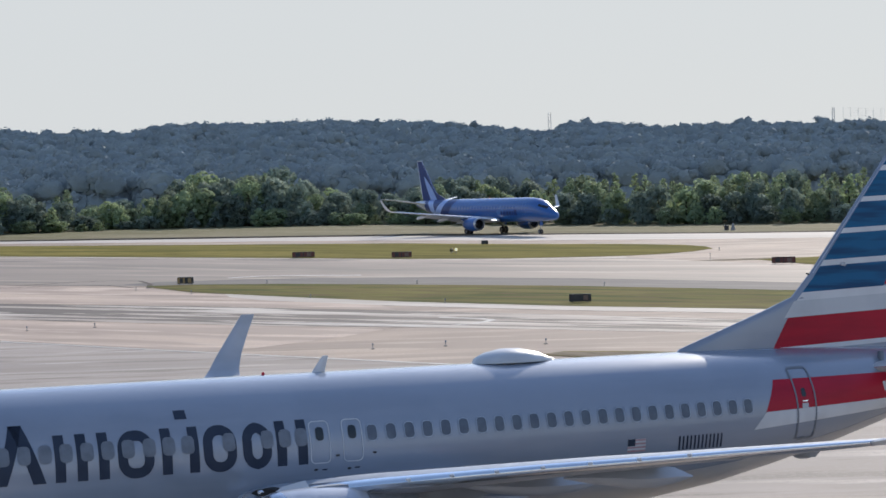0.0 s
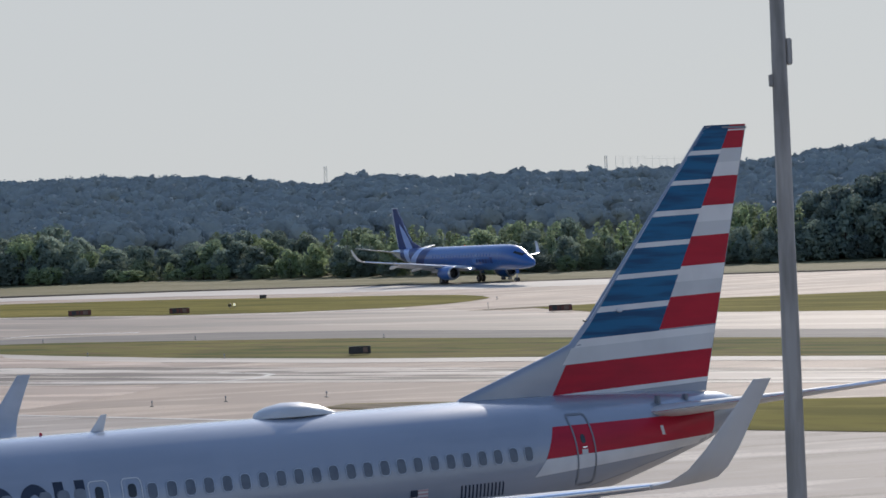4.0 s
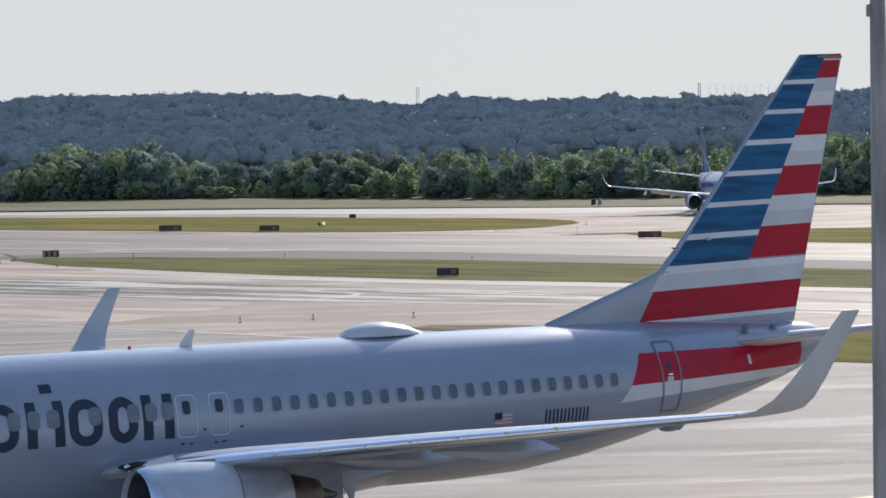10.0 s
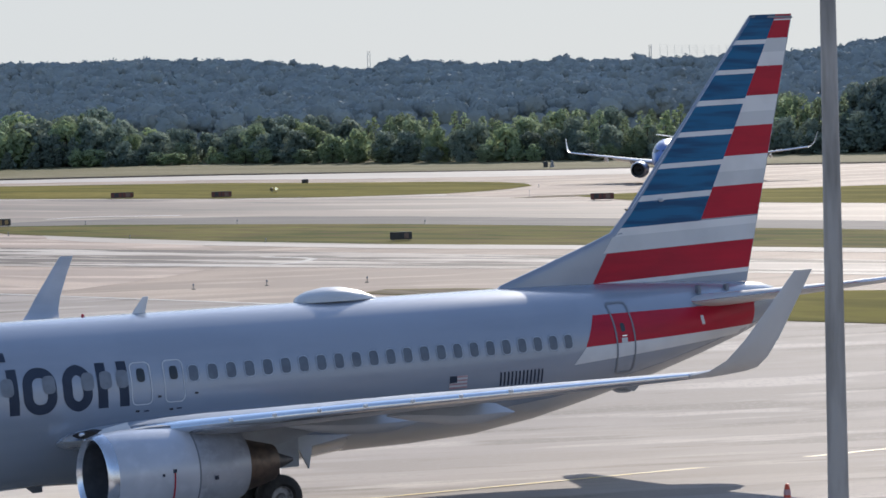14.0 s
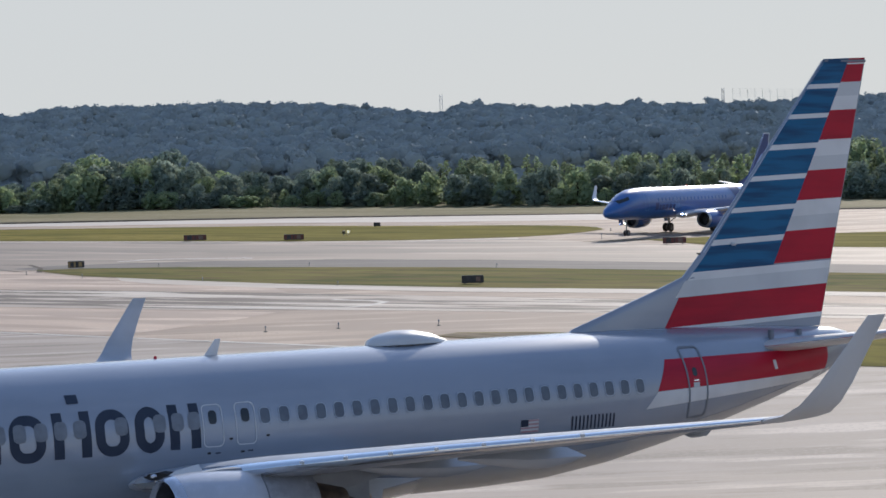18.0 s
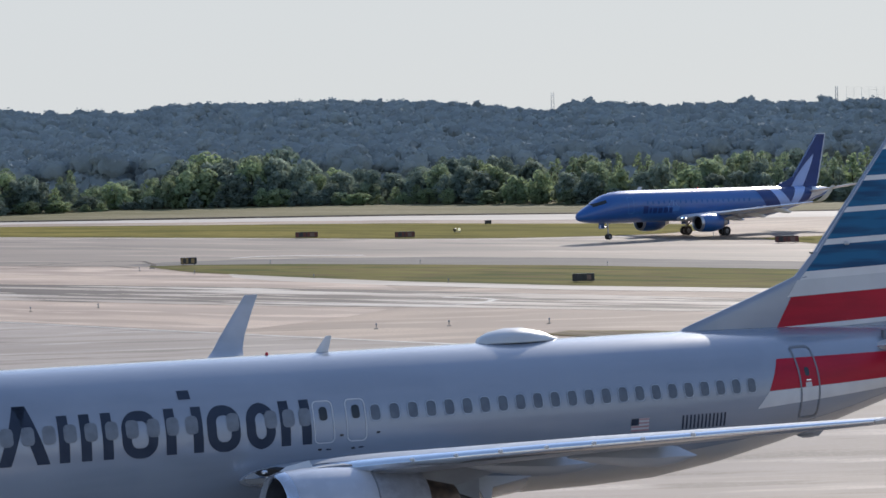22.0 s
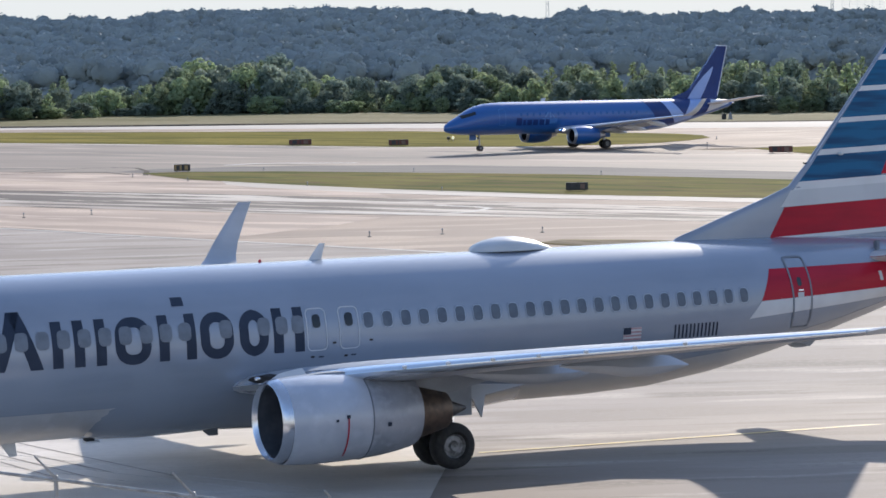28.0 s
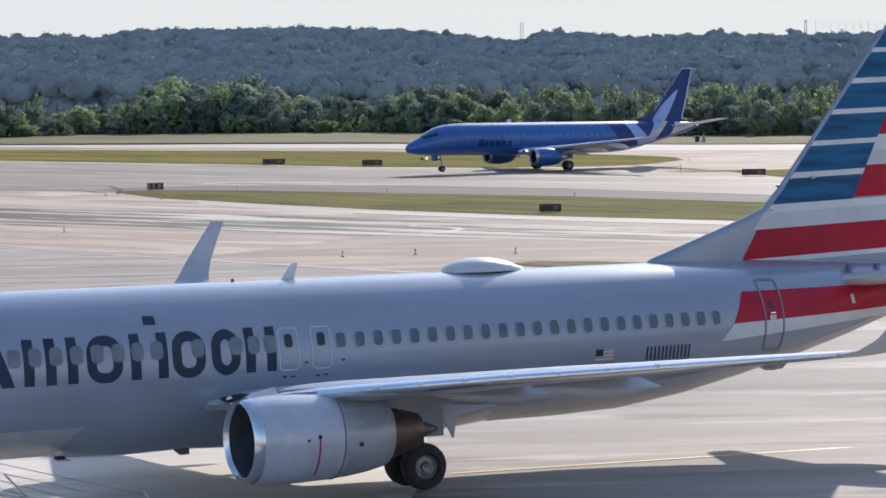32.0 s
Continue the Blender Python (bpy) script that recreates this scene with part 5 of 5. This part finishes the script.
sign(-20.9, 279.2, 2.6, 0.62, SIGNRED, 4, "dark airfield sign on the grass island")
sign(-9.3, 272.8, 2.25, 0.62, SIGNRED, 2, "red-faced airfield sign on the grass island")
sign(-27.7, 223.0, 1.50, 0.60, SIGNYELLOW, 6, "yellow and black airfield sign at the island's tip")
sign(7.0, 177.5, 1.62, 0.56, SIGNBLACK, 0, "black airfield sign in the grass strip")
sign(29.3, 236.5, 2.3, 0.62, SIGNRED, -6, "weathered red airfield sign on the grass")
sign(0.15, 304.5, 0.85, 0.46, SIGNBLACK, 0, "small black airfield sign", 1)


def stake(x, y, h, label="short taxiway edge light on a stake", cap=None):
    s = empty("edge_light", pose(x, y, rise(y)), label, "light", "taxiway edge lights")
    part("stem", tube((0, 0, 0), (0, 0, h - 0.12), 0.025, n=8), STEEL, s)
    part("lens", lathe([(h - 0.12, 0.045), (h - 0.04, 0.05), (h, 0.025), (h + 0.01, 0.005)], "z", 12), cap or SEAL, s)
    part("foot", lathe([(0.0, 0.12), (0.03, 0.12), (0.05, 0.03)], "z", 12), SIGNBLACK, s)


for x, y in ((-26.3, 161.8), (-30.5, 159.8), (-34.0, 163.0), (-6.4, 136.0), (-2.3, 137.0), (3.4, 136.8), (-31, 214), (-25, 205), (-14, 193.5), (-3, 181.5), (-20, 221.5), (-6, 214), (10, 201.5), (26.6, 273)):
    stake(x, y, 0.34)
stake(23.4, 250.0, 0.75, "taller marker post on the grass")
b = empty("equipment_box", pose(33.6, 334.0, rise(334)), "small dark equipment cabinet beside the runway", "box")
part("cabinet", box(-0.3, 0.3, -0.2, 0.2, 0.02, 0.75, bevel=0.04), SIGNBLACK, b)
part("hood", box(-0.34, 0.34, -0.24, 0.24, 0.75, 0.80, bevel=0.02), STEEL, b)
b = empty("marker_cone", pose(34.5, 334.0, rise(334)), "grey pointed marker beside the runway cabinet", "marker")
part("body", lathe([(0.04, 0.34), (0.55, 0.2), (1.05, 0.05), (1.08, 0.01)], "z", 16), STEEL, b)
part("base", lathe([(0.0, 0.40), (0.04, 0.40), (0.05, 0.3)], "z", 16), SIGNBLACK, b, "dark base ring")
guide = empty("approach_light_unit", pose(-3.5, 281.5, rise(281.5)), "small black and yellow light unit on the grass", "light")
part("case", lathe([(-0.2, 0.15), (-0.1, 0.20), (0.2, 0.18), (0.26, 0.05)], "y", 16, (-0.27, 0, 0.42)), SIGNBLACK, guide, "black lamp head")
part("lamp_head", lathe([(-0.22, 0.18), (-0.2, 0.25), (0.2, 0.2), (0.28, 0.05)], "y", 18, (0.27, 0, 0.46)), YELLOW, guide, "yellow lamp head")
part("lens", lathe([(-0.2, 0.01), (-0.21, 0.1), (-0.19, 0.2)], "y", 18, (0.27, 0, 0.46)), UNITLAMP, guide, "lit pale yellow lens")
part("crossbar", box(-0.4, 0.42, -0.03, 0.03, 0.17, 0.23, bevel=0.01), STEEL, guide)
for dx in (-0.27, 0.27):
    part("leg", tube((dx, 0, 0), (dx, 0, 0.26), 0.03, n=8), STEEL, guide)
CONE = material("orange_red_plastic", (0.55, 0.055, 0.02), 0.5, 0.0, [(5.0, (0.45, 0.05, 0.02), 0.4, 0.65)])
cone = empty("traffic_cone", on_apron(16.4, 66.0), "slim orange-red traffic cone with faded bands", "cone")
part("body", lathe([(0.05, 0.17), (0.5, 0.115), (1.05, 0.055), (1.12, 0.04), (1.13, 0.01)], "z", 20), CONE, cone)
part("base", box(-0.24, 0.24, -0.24, 0.24, 0.0, 0.06, bevel=0.02), SIGNBLACK, cone, "black rubber base")
for z, r in ((0.78, 0.092), (0.95, 0.071)):
    part("band", lathe([(z - 0.06, r + 0.009), (z + 0.06, r - 0.004)], "z", 20), FADED, cone, "faded reflective band")
tagged(cone, group="traffic cones")
copy_thing(cone, on_apron(10.64, 53.5, 25))


# ---- woods ----
def foliage(name, dark, light, rough=0.7, relief=0.3, vary=(0.65, 1.3), through_leaf=0.3):
    m = bpy.data.materials.new(name)
    m.use_nodes = True
    n, l = m.node_tree.nodes, m.node_tree.links
    b = n["Principled BSDF"]
    b.inputs["Roughness"].default_value = rough
    b.inputs["Specular IOR Level"].default_value = 0.05
    geo, obj = n.new("ShaderNodeNewGeometry"), n.new("ShaderNodeObjectInfo")
    mix, hue = n.new("ShaderNodeMixRGB"), n.new("ShaderNodeHueSaturation")
    mix.inputs[1].default_value, mix.inputs[2].default_value = (*dark, 1), (*light, 1)
    l.new(geo.outputs["Random Per Island"], mix.inputs[0])
    rng = n.new("ShaderNodeMapRange")
    rng.inputs[3].default_value, rng.inputs[4].default_value = vary
    l.new(obj.outputs["Random"], rng.inputs[0])
    l.new(rng.outputs[0], hue.inputs["Value"])
    l.new(mix.outputs[0], hue.inputs["Color"])
    l.new(hue.outputs[0], b.inputs["Base Color"])
    co, nz, bp = n.new("ShaderNodeTexCoord"), n.new("ShaderNodeTexNoise"), n.new("ShaderNodeBump")
    nz.inputs["Scale"].default_value, nz.inputs["Detail"].default_value = 1.6, 6.0
    l.new(co.outputs["Object"], nz.inputs["Vector"])
    l.new(nz.outputs["Fac"], bp.inputs["Height"])
    bp.inputs["Strength"].default_value, bp.inputs["Distance"].default_value = relief, 0.6
    l.new(bp.outputs[0], b.inputs["Normal"])
    tr = n.new("ShaderNodeBsdfTranslucent")
    l.new(hue.outputs[0], tr.inputs["Color"])
    add = n.new("ShaderNodeMixShader")
    add.inputs[0].default_value = through_leaf
    l.new(b.outputs[0], add.inputs[1])
    l.new(tr.outputs[0], add.inputs[2])
    l.new(add.outputs[0], n["Material Output"].inputs["Surface"])
    return m


# Leaf colours lightened beyond real leaves to stand in for missing haze.
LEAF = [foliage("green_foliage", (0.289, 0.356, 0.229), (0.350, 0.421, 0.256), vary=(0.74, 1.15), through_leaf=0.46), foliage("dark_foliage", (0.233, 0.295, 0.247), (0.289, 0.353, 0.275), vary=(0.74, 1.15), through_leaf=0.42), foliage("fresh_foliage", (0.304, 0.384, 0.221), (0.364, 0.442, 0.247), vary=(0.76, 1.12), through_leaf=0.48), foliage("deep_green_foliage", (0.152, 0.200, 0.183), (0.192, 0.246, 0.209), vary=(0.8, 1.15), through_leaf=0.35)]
# Ridge leaves carry the blue-grey of haze in their base colour.
HAZELEAF = foliage("haze_tinted_foliage", (0.275, 0.316, 0.318), (0.316, 0.356, 0.350), relief=0.2, vary=(0.98, 1.02), through_leaf=0.02)
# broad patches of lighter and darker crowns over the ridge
fn, fl = HAZELEAF.node_tree.nodes, HAZELEAF.node_tree.links
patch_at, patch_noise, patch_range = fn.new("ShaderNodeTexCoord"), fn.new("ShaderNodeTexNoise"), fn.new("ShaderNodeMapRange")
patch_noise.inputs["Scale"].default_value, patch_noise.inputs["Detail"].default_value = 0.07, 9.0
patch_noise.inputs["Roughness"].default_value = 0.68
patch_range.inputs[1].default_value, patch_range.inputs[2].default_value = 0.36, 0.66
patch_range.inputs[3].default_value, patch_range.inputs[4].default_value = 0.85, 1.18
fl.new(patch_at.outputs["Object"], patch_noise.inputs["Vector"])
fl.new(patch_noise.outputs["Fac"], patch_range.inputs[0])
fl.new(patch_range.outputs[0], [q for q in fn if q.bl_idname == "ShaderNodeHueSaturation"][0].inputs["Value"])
BARK = material("bark", (0.09, 0.07, 0.055), 0.9, 0.0, [(6.0, (0.05, 0.04, 0.032), 0.4, 0.65)], 0.5, 20.0)
rs = np.random.RandomState(7)


def leaf_mesh(name, centres, normals, sizes, mat, soft):
    """Many small bent leaf sprays as one mesh."""
    n = len(centres)
    normals = np.where((normals * soft).sum(1)[:, None] < 0, -normals, normals)
    t = np.cross(normals, rs.normal(size=(n, 3)))
    t /= np.linalg.norm(t, axis=1)[:, None] + 1e-9
    b = np.cross(normals, t)
    s = sizes[:, None]
    v = np.stack([centres - t * s - b * s * 0.6, centres + t * s * 0.9 - b * s * 0.75 + normals * s * 0.25, centres + t * s * 1.05 + b * s * 0.65, centres - t * s * 0.8 + b * s * 0.8 + normals * s * 0.25], 1).reshape(-1, 3)
    me = bpy.data.meshes.new(name)
    me.vertices.add(4 * n)
    me.vertices.foreach_set("co", v.ravel())
    me.loops.add(4 * n)
    me.loops.foreach_set("vertex_index", np.arange(4 * n))
    me.polygons.add(n)
    me.polygons.foreach_set("loop_start", np.arange(n) * 4)
    me.update(calc_edges=True)
    me.materials.append(mat)
    # sprays take the shading of the crown that they belong to
    q = soft + normals * 0.15
    q /= np.linalg.norm(q, axis=1)[:, None] + 1e-9
    me.normals_split_custom_set_from_vertices(np.repeat(q, 4, axis=0).tolist())
    return me


def crown_points(lobes, per, flat=0.85):
    """Points on and in a crown made of lobes (x, y, z, r)."""
    c, nn, so = [], [], []
    for x, y, z, r in lobes:
        k = max(6, int(per * r * r))
        d = rs.normal(size=(k, 3))
        d /= np.linalg.norm(d, axis=1)[:, None]
        rad = r * (0.80 + 0.28 * rs.rand(k))
        c.append(np.array([x, y, z]) + d * rad[:, None] * np.array([1, 1, flat]))
        q = d + rs.normal(size=(k, 3)) * 0.55
        nn.append(q / np.linalg.norm(q, axis=1)[:, None])
        so.append(d * 0.85 + np.array([0, -0.45, 0.45]) + rs.normal(size=(k, 3)) * 0.16)
    return np.concatenate(c), np.concatenate(nn), np.concatenate(so)


def crown_lobes(height, width, conical):
    """Lobes (x, y, z, r) of a broad or pointed crown."""
    lobes = []
    n = 26 if conical else 30
    for i in range(n):
        f = (i + 0.5) / n
        a = i * 2.4 + rs.rand()
        if conical:
            z = height * (0.06 + 0.90 * f)
            w = width * 0.5 * (1.05 - f) ** 0.7 * (0.55 + 0.55 * rs.rand())
            r = width * (0.21 - 0.12 * f) * (0.8 + 0.4 * rs.rand())
        else:
            z = height * (0.08 + 0.84 * f)
            w = width * 0.5 * math.sin(math.pi * (0.22 + 0.66 * f)) * (0.35 + 0.75 * rs.rand())
            r = width * (0.11 + 0.09 * rs.rand())
        lobes.append((w * math.cos(a), w * math.sin(a), z, r))
    return lobes


def tree_kind(height, width, mat, conical):
    """A broad or pointed tree: trunk with limbs, and a crown of leaf sprays."""
    t = empty("tree", pose(0, 0, 0), "leafy green tree at the wood's edge", "tree", "trees at the wood's edge")
    bm = tube((0, 0, -0.3), (0.1, 0.05, height * 0.55), 0.16, 0.09, 8)
    tube((0.1, 0.05, height * 0.55), (0.0, 0.1, height * 0.92), 0.09, 0.02, 6, bm)
    lobes = crown_lobes(height, width, conical)
    for x, y, z, r in lobes[::2]:
        tube((0.05, 0.03, max(0.6, z - 0.9)), (x, y, z), 0.05, 0.015, 5, bm)
    part("trunk", bm, BARK, t)
    c, nn, so = crown_points(lobes, 78)
    cr = new("crown", leaf_mesh("crown", c, nn, 0.13 + 0.15 * rs.rand(len(c)), mat, so))
    cr.parent = t
    return t


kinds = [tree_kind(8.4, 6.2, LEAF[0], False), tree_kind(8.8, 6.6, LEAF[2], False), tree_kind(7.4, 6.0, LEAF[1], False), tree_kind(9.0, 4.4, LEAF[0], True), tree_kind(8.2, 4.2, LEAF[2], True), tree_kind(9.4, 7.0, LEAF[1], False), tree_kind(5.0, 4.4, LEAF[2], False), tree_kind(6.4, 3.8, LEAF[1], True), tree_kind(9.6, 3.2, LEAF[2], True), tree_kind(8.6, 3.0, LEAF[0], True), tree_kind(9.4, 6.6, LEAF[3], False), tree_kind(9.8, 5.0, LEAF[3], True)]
used = set()


EDGE = [(-130, 396), (-78, 396), (-60, 408), (-43, 408), (-14, 399), (0, 388), (20, 370), (42, 358), (70, 356), (100, 350), (140, 345)]
TOPS = [(-130, 8.5), (-78, 8.6), (-72, 8.0), (-68, 5.4), (-64, 6.9), (-60, 5.6), (-55, 8.4), (-49, 10.5), (-43, 9.2), (-36, 10.8), (-31, 9.2), (-29, 7.6), (-21, 8.0), (-15, 6.0), (-8, 8.8), (0, 9.4), (5, 7.8), (10, 9.0), (18, 9.8), (27, 10.0), (32, 8.6), (41, 9.3), (50, 8.3), (55, 9.0), (66, 9.5), (80, 10.6), (89, 13.8), (93, 14.3), (105, 13.2), (140, 13.5)]
HIGH = [8.4, 8.8, 7.4, 9.0, 8.2, 9.4, 5.0, 6.4, 9.6, 8.6, 9.4, 9.8]
for row, (gap, back, tall) in enumerate(((3.4, -1.0, 0.34), (4.2, 2.5, 0.66), (3.8, 7.0, 0.86), (4.2, 12.0, 0.97), (4.6, 17.0, 1.0))):
    x = -112.0 + row
    while x < 128:
        if 8 < x < 84:
            k = rs.choice([2, 2, 5, 7, 0, 6]) if row < 2 else rs.choice([3, 4, 8, 8, 9, 9, 4, 0, 5])
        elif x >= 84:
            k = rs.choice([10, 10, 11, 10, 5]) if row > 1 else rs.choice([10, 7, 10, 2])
        else:
            k = rs.choice([0, 1, 2, 5, 2, 3, 5]) if row > 1 else rs.choice([0, 1, 2, 4, 6, 2, 7])
        y = float(np.interp(x, [r[0] for r in EDGE], [r[1] for r in EDGE])) + back + rs.uniform(-1.6, 1.6)
        top = float(np.interp(x, [r[0] for r in TOPS], [r[1] for r in TOPS])) - 1.2
        s = tall * top * rs.uniform(0.82, 1.06) / HIGH[k]
        w = max(s, 0.62) * rs.uniform(0.9, 1.15)
        m = pose(x, y, hills(x, y) - 0.05, 0, 0, rs.uniform(0, 360))
        if k in used:
            q = copy_thing(kinds[k], m)
        else:
            used.add(k)
            q = kinds[k]
            q.matrix_basis = m
        q.scale = (w, w, s)
        x += gap * rs.uniform(0.7, 1.35)

# far woods on the rising ground: billowing crowns, one joined canopy
def canopy(name, crowns, finer, mat):
    """crowns: rows of x, y, z, r; each a lumpy leafy head, with 80 faces where finer."""
    out, at = [], 0
    for fine in (False, True):
        ball = bmesh.new()
        bmesh.ops.create_icosphere(ball, subdivisions=2 if fine else 1, radius=1.0)
        v = np.array([p.co[:] for p in ball.verts])
        f = np.array([[q.index for q in p.verts] for p in ball.faces])
        ball.free()
        some = crowns[finer == fine]
        n = len(some)
        lump = 1.0 + rs.uniform(-0.27, 0.20, (n, len(v)))
        co = some[:, None, :3] + v[None] * (some[:, 3, None] * lump)[..., None] * np.array([1, 1, 0.85])
        # crowns of one ridge share a soft shading
        q = np.tile(v * 0.60 + np.array([0, -0.70, 0.22]), (n, 1)) + rs.normal(size=(n * len(v), 3)) * 0.10
        out.append((co.reshape(-1, 3), (f[None] + (np.arange(n) * len(v))[:, None, None] + at).reshape(-1, 3), q / np.linalg.norm(q, axis=1)[:, None]))
        at += n * len(v)
    co, idx, q = (np.concatenate(k) for k in zip(*out))
    me = bpy.data.meshes.new(name)
    me.vertices.add(len(co))
    me.vertices.foreach_set("co", co.ravel())
    me.loops.add(idx.size)
    me.loops.foreach_set("vertex_index", idx.ravel())
    me.polygons.add(len(idx))
    me.polygons.foreach_set("loop_start", np.arange(len(idx)) * 3)
    me.polygons.foreach_set("use_smooth", np.ones(len(idx), bool))
    me.update(calc_edges=True)
    me.materials.append(mat)
    me.normals_split_custom_set_from_vertices(q.tolist())
    return me


heads, finer, cs, ns, ss, sf = [], [], [], [], [], []
for row in range(61):
    y = 436 + row * 8.0
    lo, hi = -0.225 * y - 22, 0.285 * y + 22
    n = int((hi - lo) / 4.4)
    px = np.linspace(lo, hi, n) + rs.uniform(-1.8, 1.8, n)
    py = y + rs.uniform(-3.4, 3.4, n)
    z = np.array([hills(a, b) for a, b in zip(px, py)])
    w = rs.uniform(1.9, 3.5, n)
    h = rs.uniform(9.0, 12.0, n) * min(1.0, 0.86 + 0.14 * (y - 436) / 80.0) + 0.5 * (w - 2.8) + np.where(rs.rand(n) < 0.06, 1.2, 0.0)
    top = np.stack([px, py, z + h - w * 0.80], 1)
    heads.append(np.concatenate([top, (w * 0.78)[:, None]], 1))
    finer.append(np.ones(n, bool))
    heads.append(np.stack([px + rs.uniform(-1.5, 1.5, n), py - 0.4, z + h - w * 2.3, w * 0.95], 1))
    finer.append(np.full(n, row < 16))
    for q in range(4):
        a = rs.uniform(0, 6.283, n)
        off = np.stack([np.cos(a) * w * 0.8, np.sin(a) * w * 0.6 - 0.3, rs.uniform(-1.6, 0.45, n) * w], 1)
        heads.append(np.concatenate([top + off, (w * rs.uniform(0.30, 0.55, n))[:, None]], 1))
        finer.append(np.full(n, row < 10))
heads, finer = np.concatenate(heads), np.concatenate(finer)
# leaf sprays over every head, denser low on the slope
for some, k, small in ((heads[heads[:, 1] < 520], 52, 0.17), (heads[(heads[:, 1] >= 520) & (heads[:, 1] < 600)], 26, 0.19), (heads[heads[:, 1] >= 600], 12, 0.24)):
    d = rs.normal(size=(len(some), k, 3))
    d[..., 1] = -np.abs(d[..., 1]) * 0.8 + 0.25
    d[..., 2] += 0.2
    d /= np.linalg.norm(d, axis=2)[..., None]
    c = some[:, None, :3] + d * (some[:, 3, None] * rs.uniform(0.92, 1.16, (len(some), k)))[..., None] * np.array([1, 1, 0.85])
    cs.append(c.reshape(-1, 3)), ns.append((d + np.array([0, -0.5, 0.2]) + rs.normal(size=d.shape) * 0.25).reshape(-1, 3)), sf.append((d * 0.6 + np.array([0, -0.70, 0.22]) + rs.normal(size=d.shape) * 0.22).reshape(-1, 3)), ss.append(rs.uniform(small, small * 2, d.shape[0] * k))
woods = new("far_woods", canopy("far_woods", heads, finer, HAZELEAF))
tagged(woods, "dense woods covering the distant ridge, haze tinted into the leaves", "woods", kind="stuff")
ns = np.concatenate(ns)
sprays = new("leaf_sprays", leaf_mesh("leaf_sprays", np.concatenate(cs), ns / np.linalg.norm(ns, axis=1)[:, None], np.concatenate(ss), HAZELEAF, np.concatenate(sf)))
sprays.parent = woods
tagged(sprays, kind="stuff")

# ---- skyline ----
PALEMETAL = material("pale_painted_steel", (0.62, 0.63, 0.64), 0.5, 0.2, [(2.0, (0.52, 0.53, 0.54), 0.4, 0.6)])
def lattice(x, y, h, w):
    mast = empty("lattice_tower", pose(x, y, hills(x, y)), "pale lattice tower beyond the ridge", "tower")
    for i in (-1, 1):
        for j in (-1, 1):
            part("leg", tube((i * w, j * w, 0), (i * w * 0.6, j * w * 0.6, h), 0.17, 0.12, 6), PALEMETAL, mast)
    for k in range(8):
        z, v = h * k / 8, w * (1 - 0.4 * k / 8)
        part("brace", tube((-v, -v, z), (v, -v, z + h / 8), 0.07, n=5), PALEMETAL, mast)
        part("brace", tube((v, -v, z), (-v, -v, z + h / 8), 0.07, n=5), PALEMETAL, mast)


lattice(42.2, 1480, 43.5 - hills(42.2, 1480), 1.25)
lattice(215.5, 1480, 42.5 - hills(215.5, 1480), 1.0)
net = empty("range_netting", pose(0, 1480, 0), "tall pale netting on poles beyond the ridge", "netting")
base = hills(250, 1480)
for i in range(13):
    x = 221.5 + 4.6 * i
    part("net_pole", tube((x, 0, base), (x, 0, 42.2 - 0.04 * (x - 221)), 0.10, 0.08, 6), PALEMETAL, net)
for z in (37.5, 39.0, 40.5, 42.0):
    part("net_cable", tube((221.5, 0, z), (276.7, 0, z - 2.2), 0.03, n=4), PALEMETAL, net)


# ---- motion ----
# seconds, x, y, heading of the nose (degrees)
TAXI = [(0.0, 0.46, 343.3, -57.6), (1.0, 8.39, 339.7, -57.9), (2.0, 15.46, 336.3, -58.9), (3.0, 21.81, 332.9, -60.8), (3.5, 24.75, 330.8, -62.1), (5.5, 34.3, 320.1, -69.4), (6.0, 36.34, 317.6, -71.6), (7.0, 39.88, 312.7, -76.8), (8.0, 42.63, 307.7, -81.7), (9.0, 44.84, 302.6, -85.9), (10.0, 46.3, 297.6, -89.6), (11.0, 46.75, 292.6, -93.9), (13.0, 45.42, 281.4, -103.7), (15.5, 41.03, 270.5, -115.1), (16.0, 39.9, 269.0, -117.7), (17.0, 37.4, 266.7, -122.4), (18.0, 34.75, 264.9, -127.0), (19.0, 31.97, 263.1, -131.4), (20.0, 29.01, 261.5, -135.2), (21.0, 26.16, 260.3, -138.6), (22.0, 23.42, 259.5, -141.5), (23.0, 20.79, 258.9, -143.7), (24.5, 17.26, 258.6, -145.7), (26.5, 13.46, 258.6, -147.2), (28.0, 11.58, 258.7, -147.8), (30.0, 10.8, 258.9, -148.3), (32.0, 10.47, 259.1, -148.6)]


def motions():
    walk(jet, [(t, pose(x, y, rise(y) + 0.02, 0, 0, h) @ Matrix.Rotation(radians(-0.6), 4, "Y")) for t, x, y, h in TAXI])
    # the wheels roll with the way gone
    ts = np.arange(0, 32.01, 0.1)
    xs = np.interp(ts, [r[0] for r in TAXI], [r[1] for r in TAXI])
    ys = np.interp(ts, [r[0] for r in TAXI], [r[2] for r in TAXI])
    way = np.concatenate([[0], np.cumsum(np.hypot(np.diff(xs), np.diff(ys)))])
    for ob, r in rolling:
        at = ob.location.copy()
        walk(ob, [(float(t), pose(*at) @ Matrix.Rotation(min(1.5 * i, float(w) / r), 4, "Y")) for i, (t, w) in enumerate(zip(ts, way))])


motions()
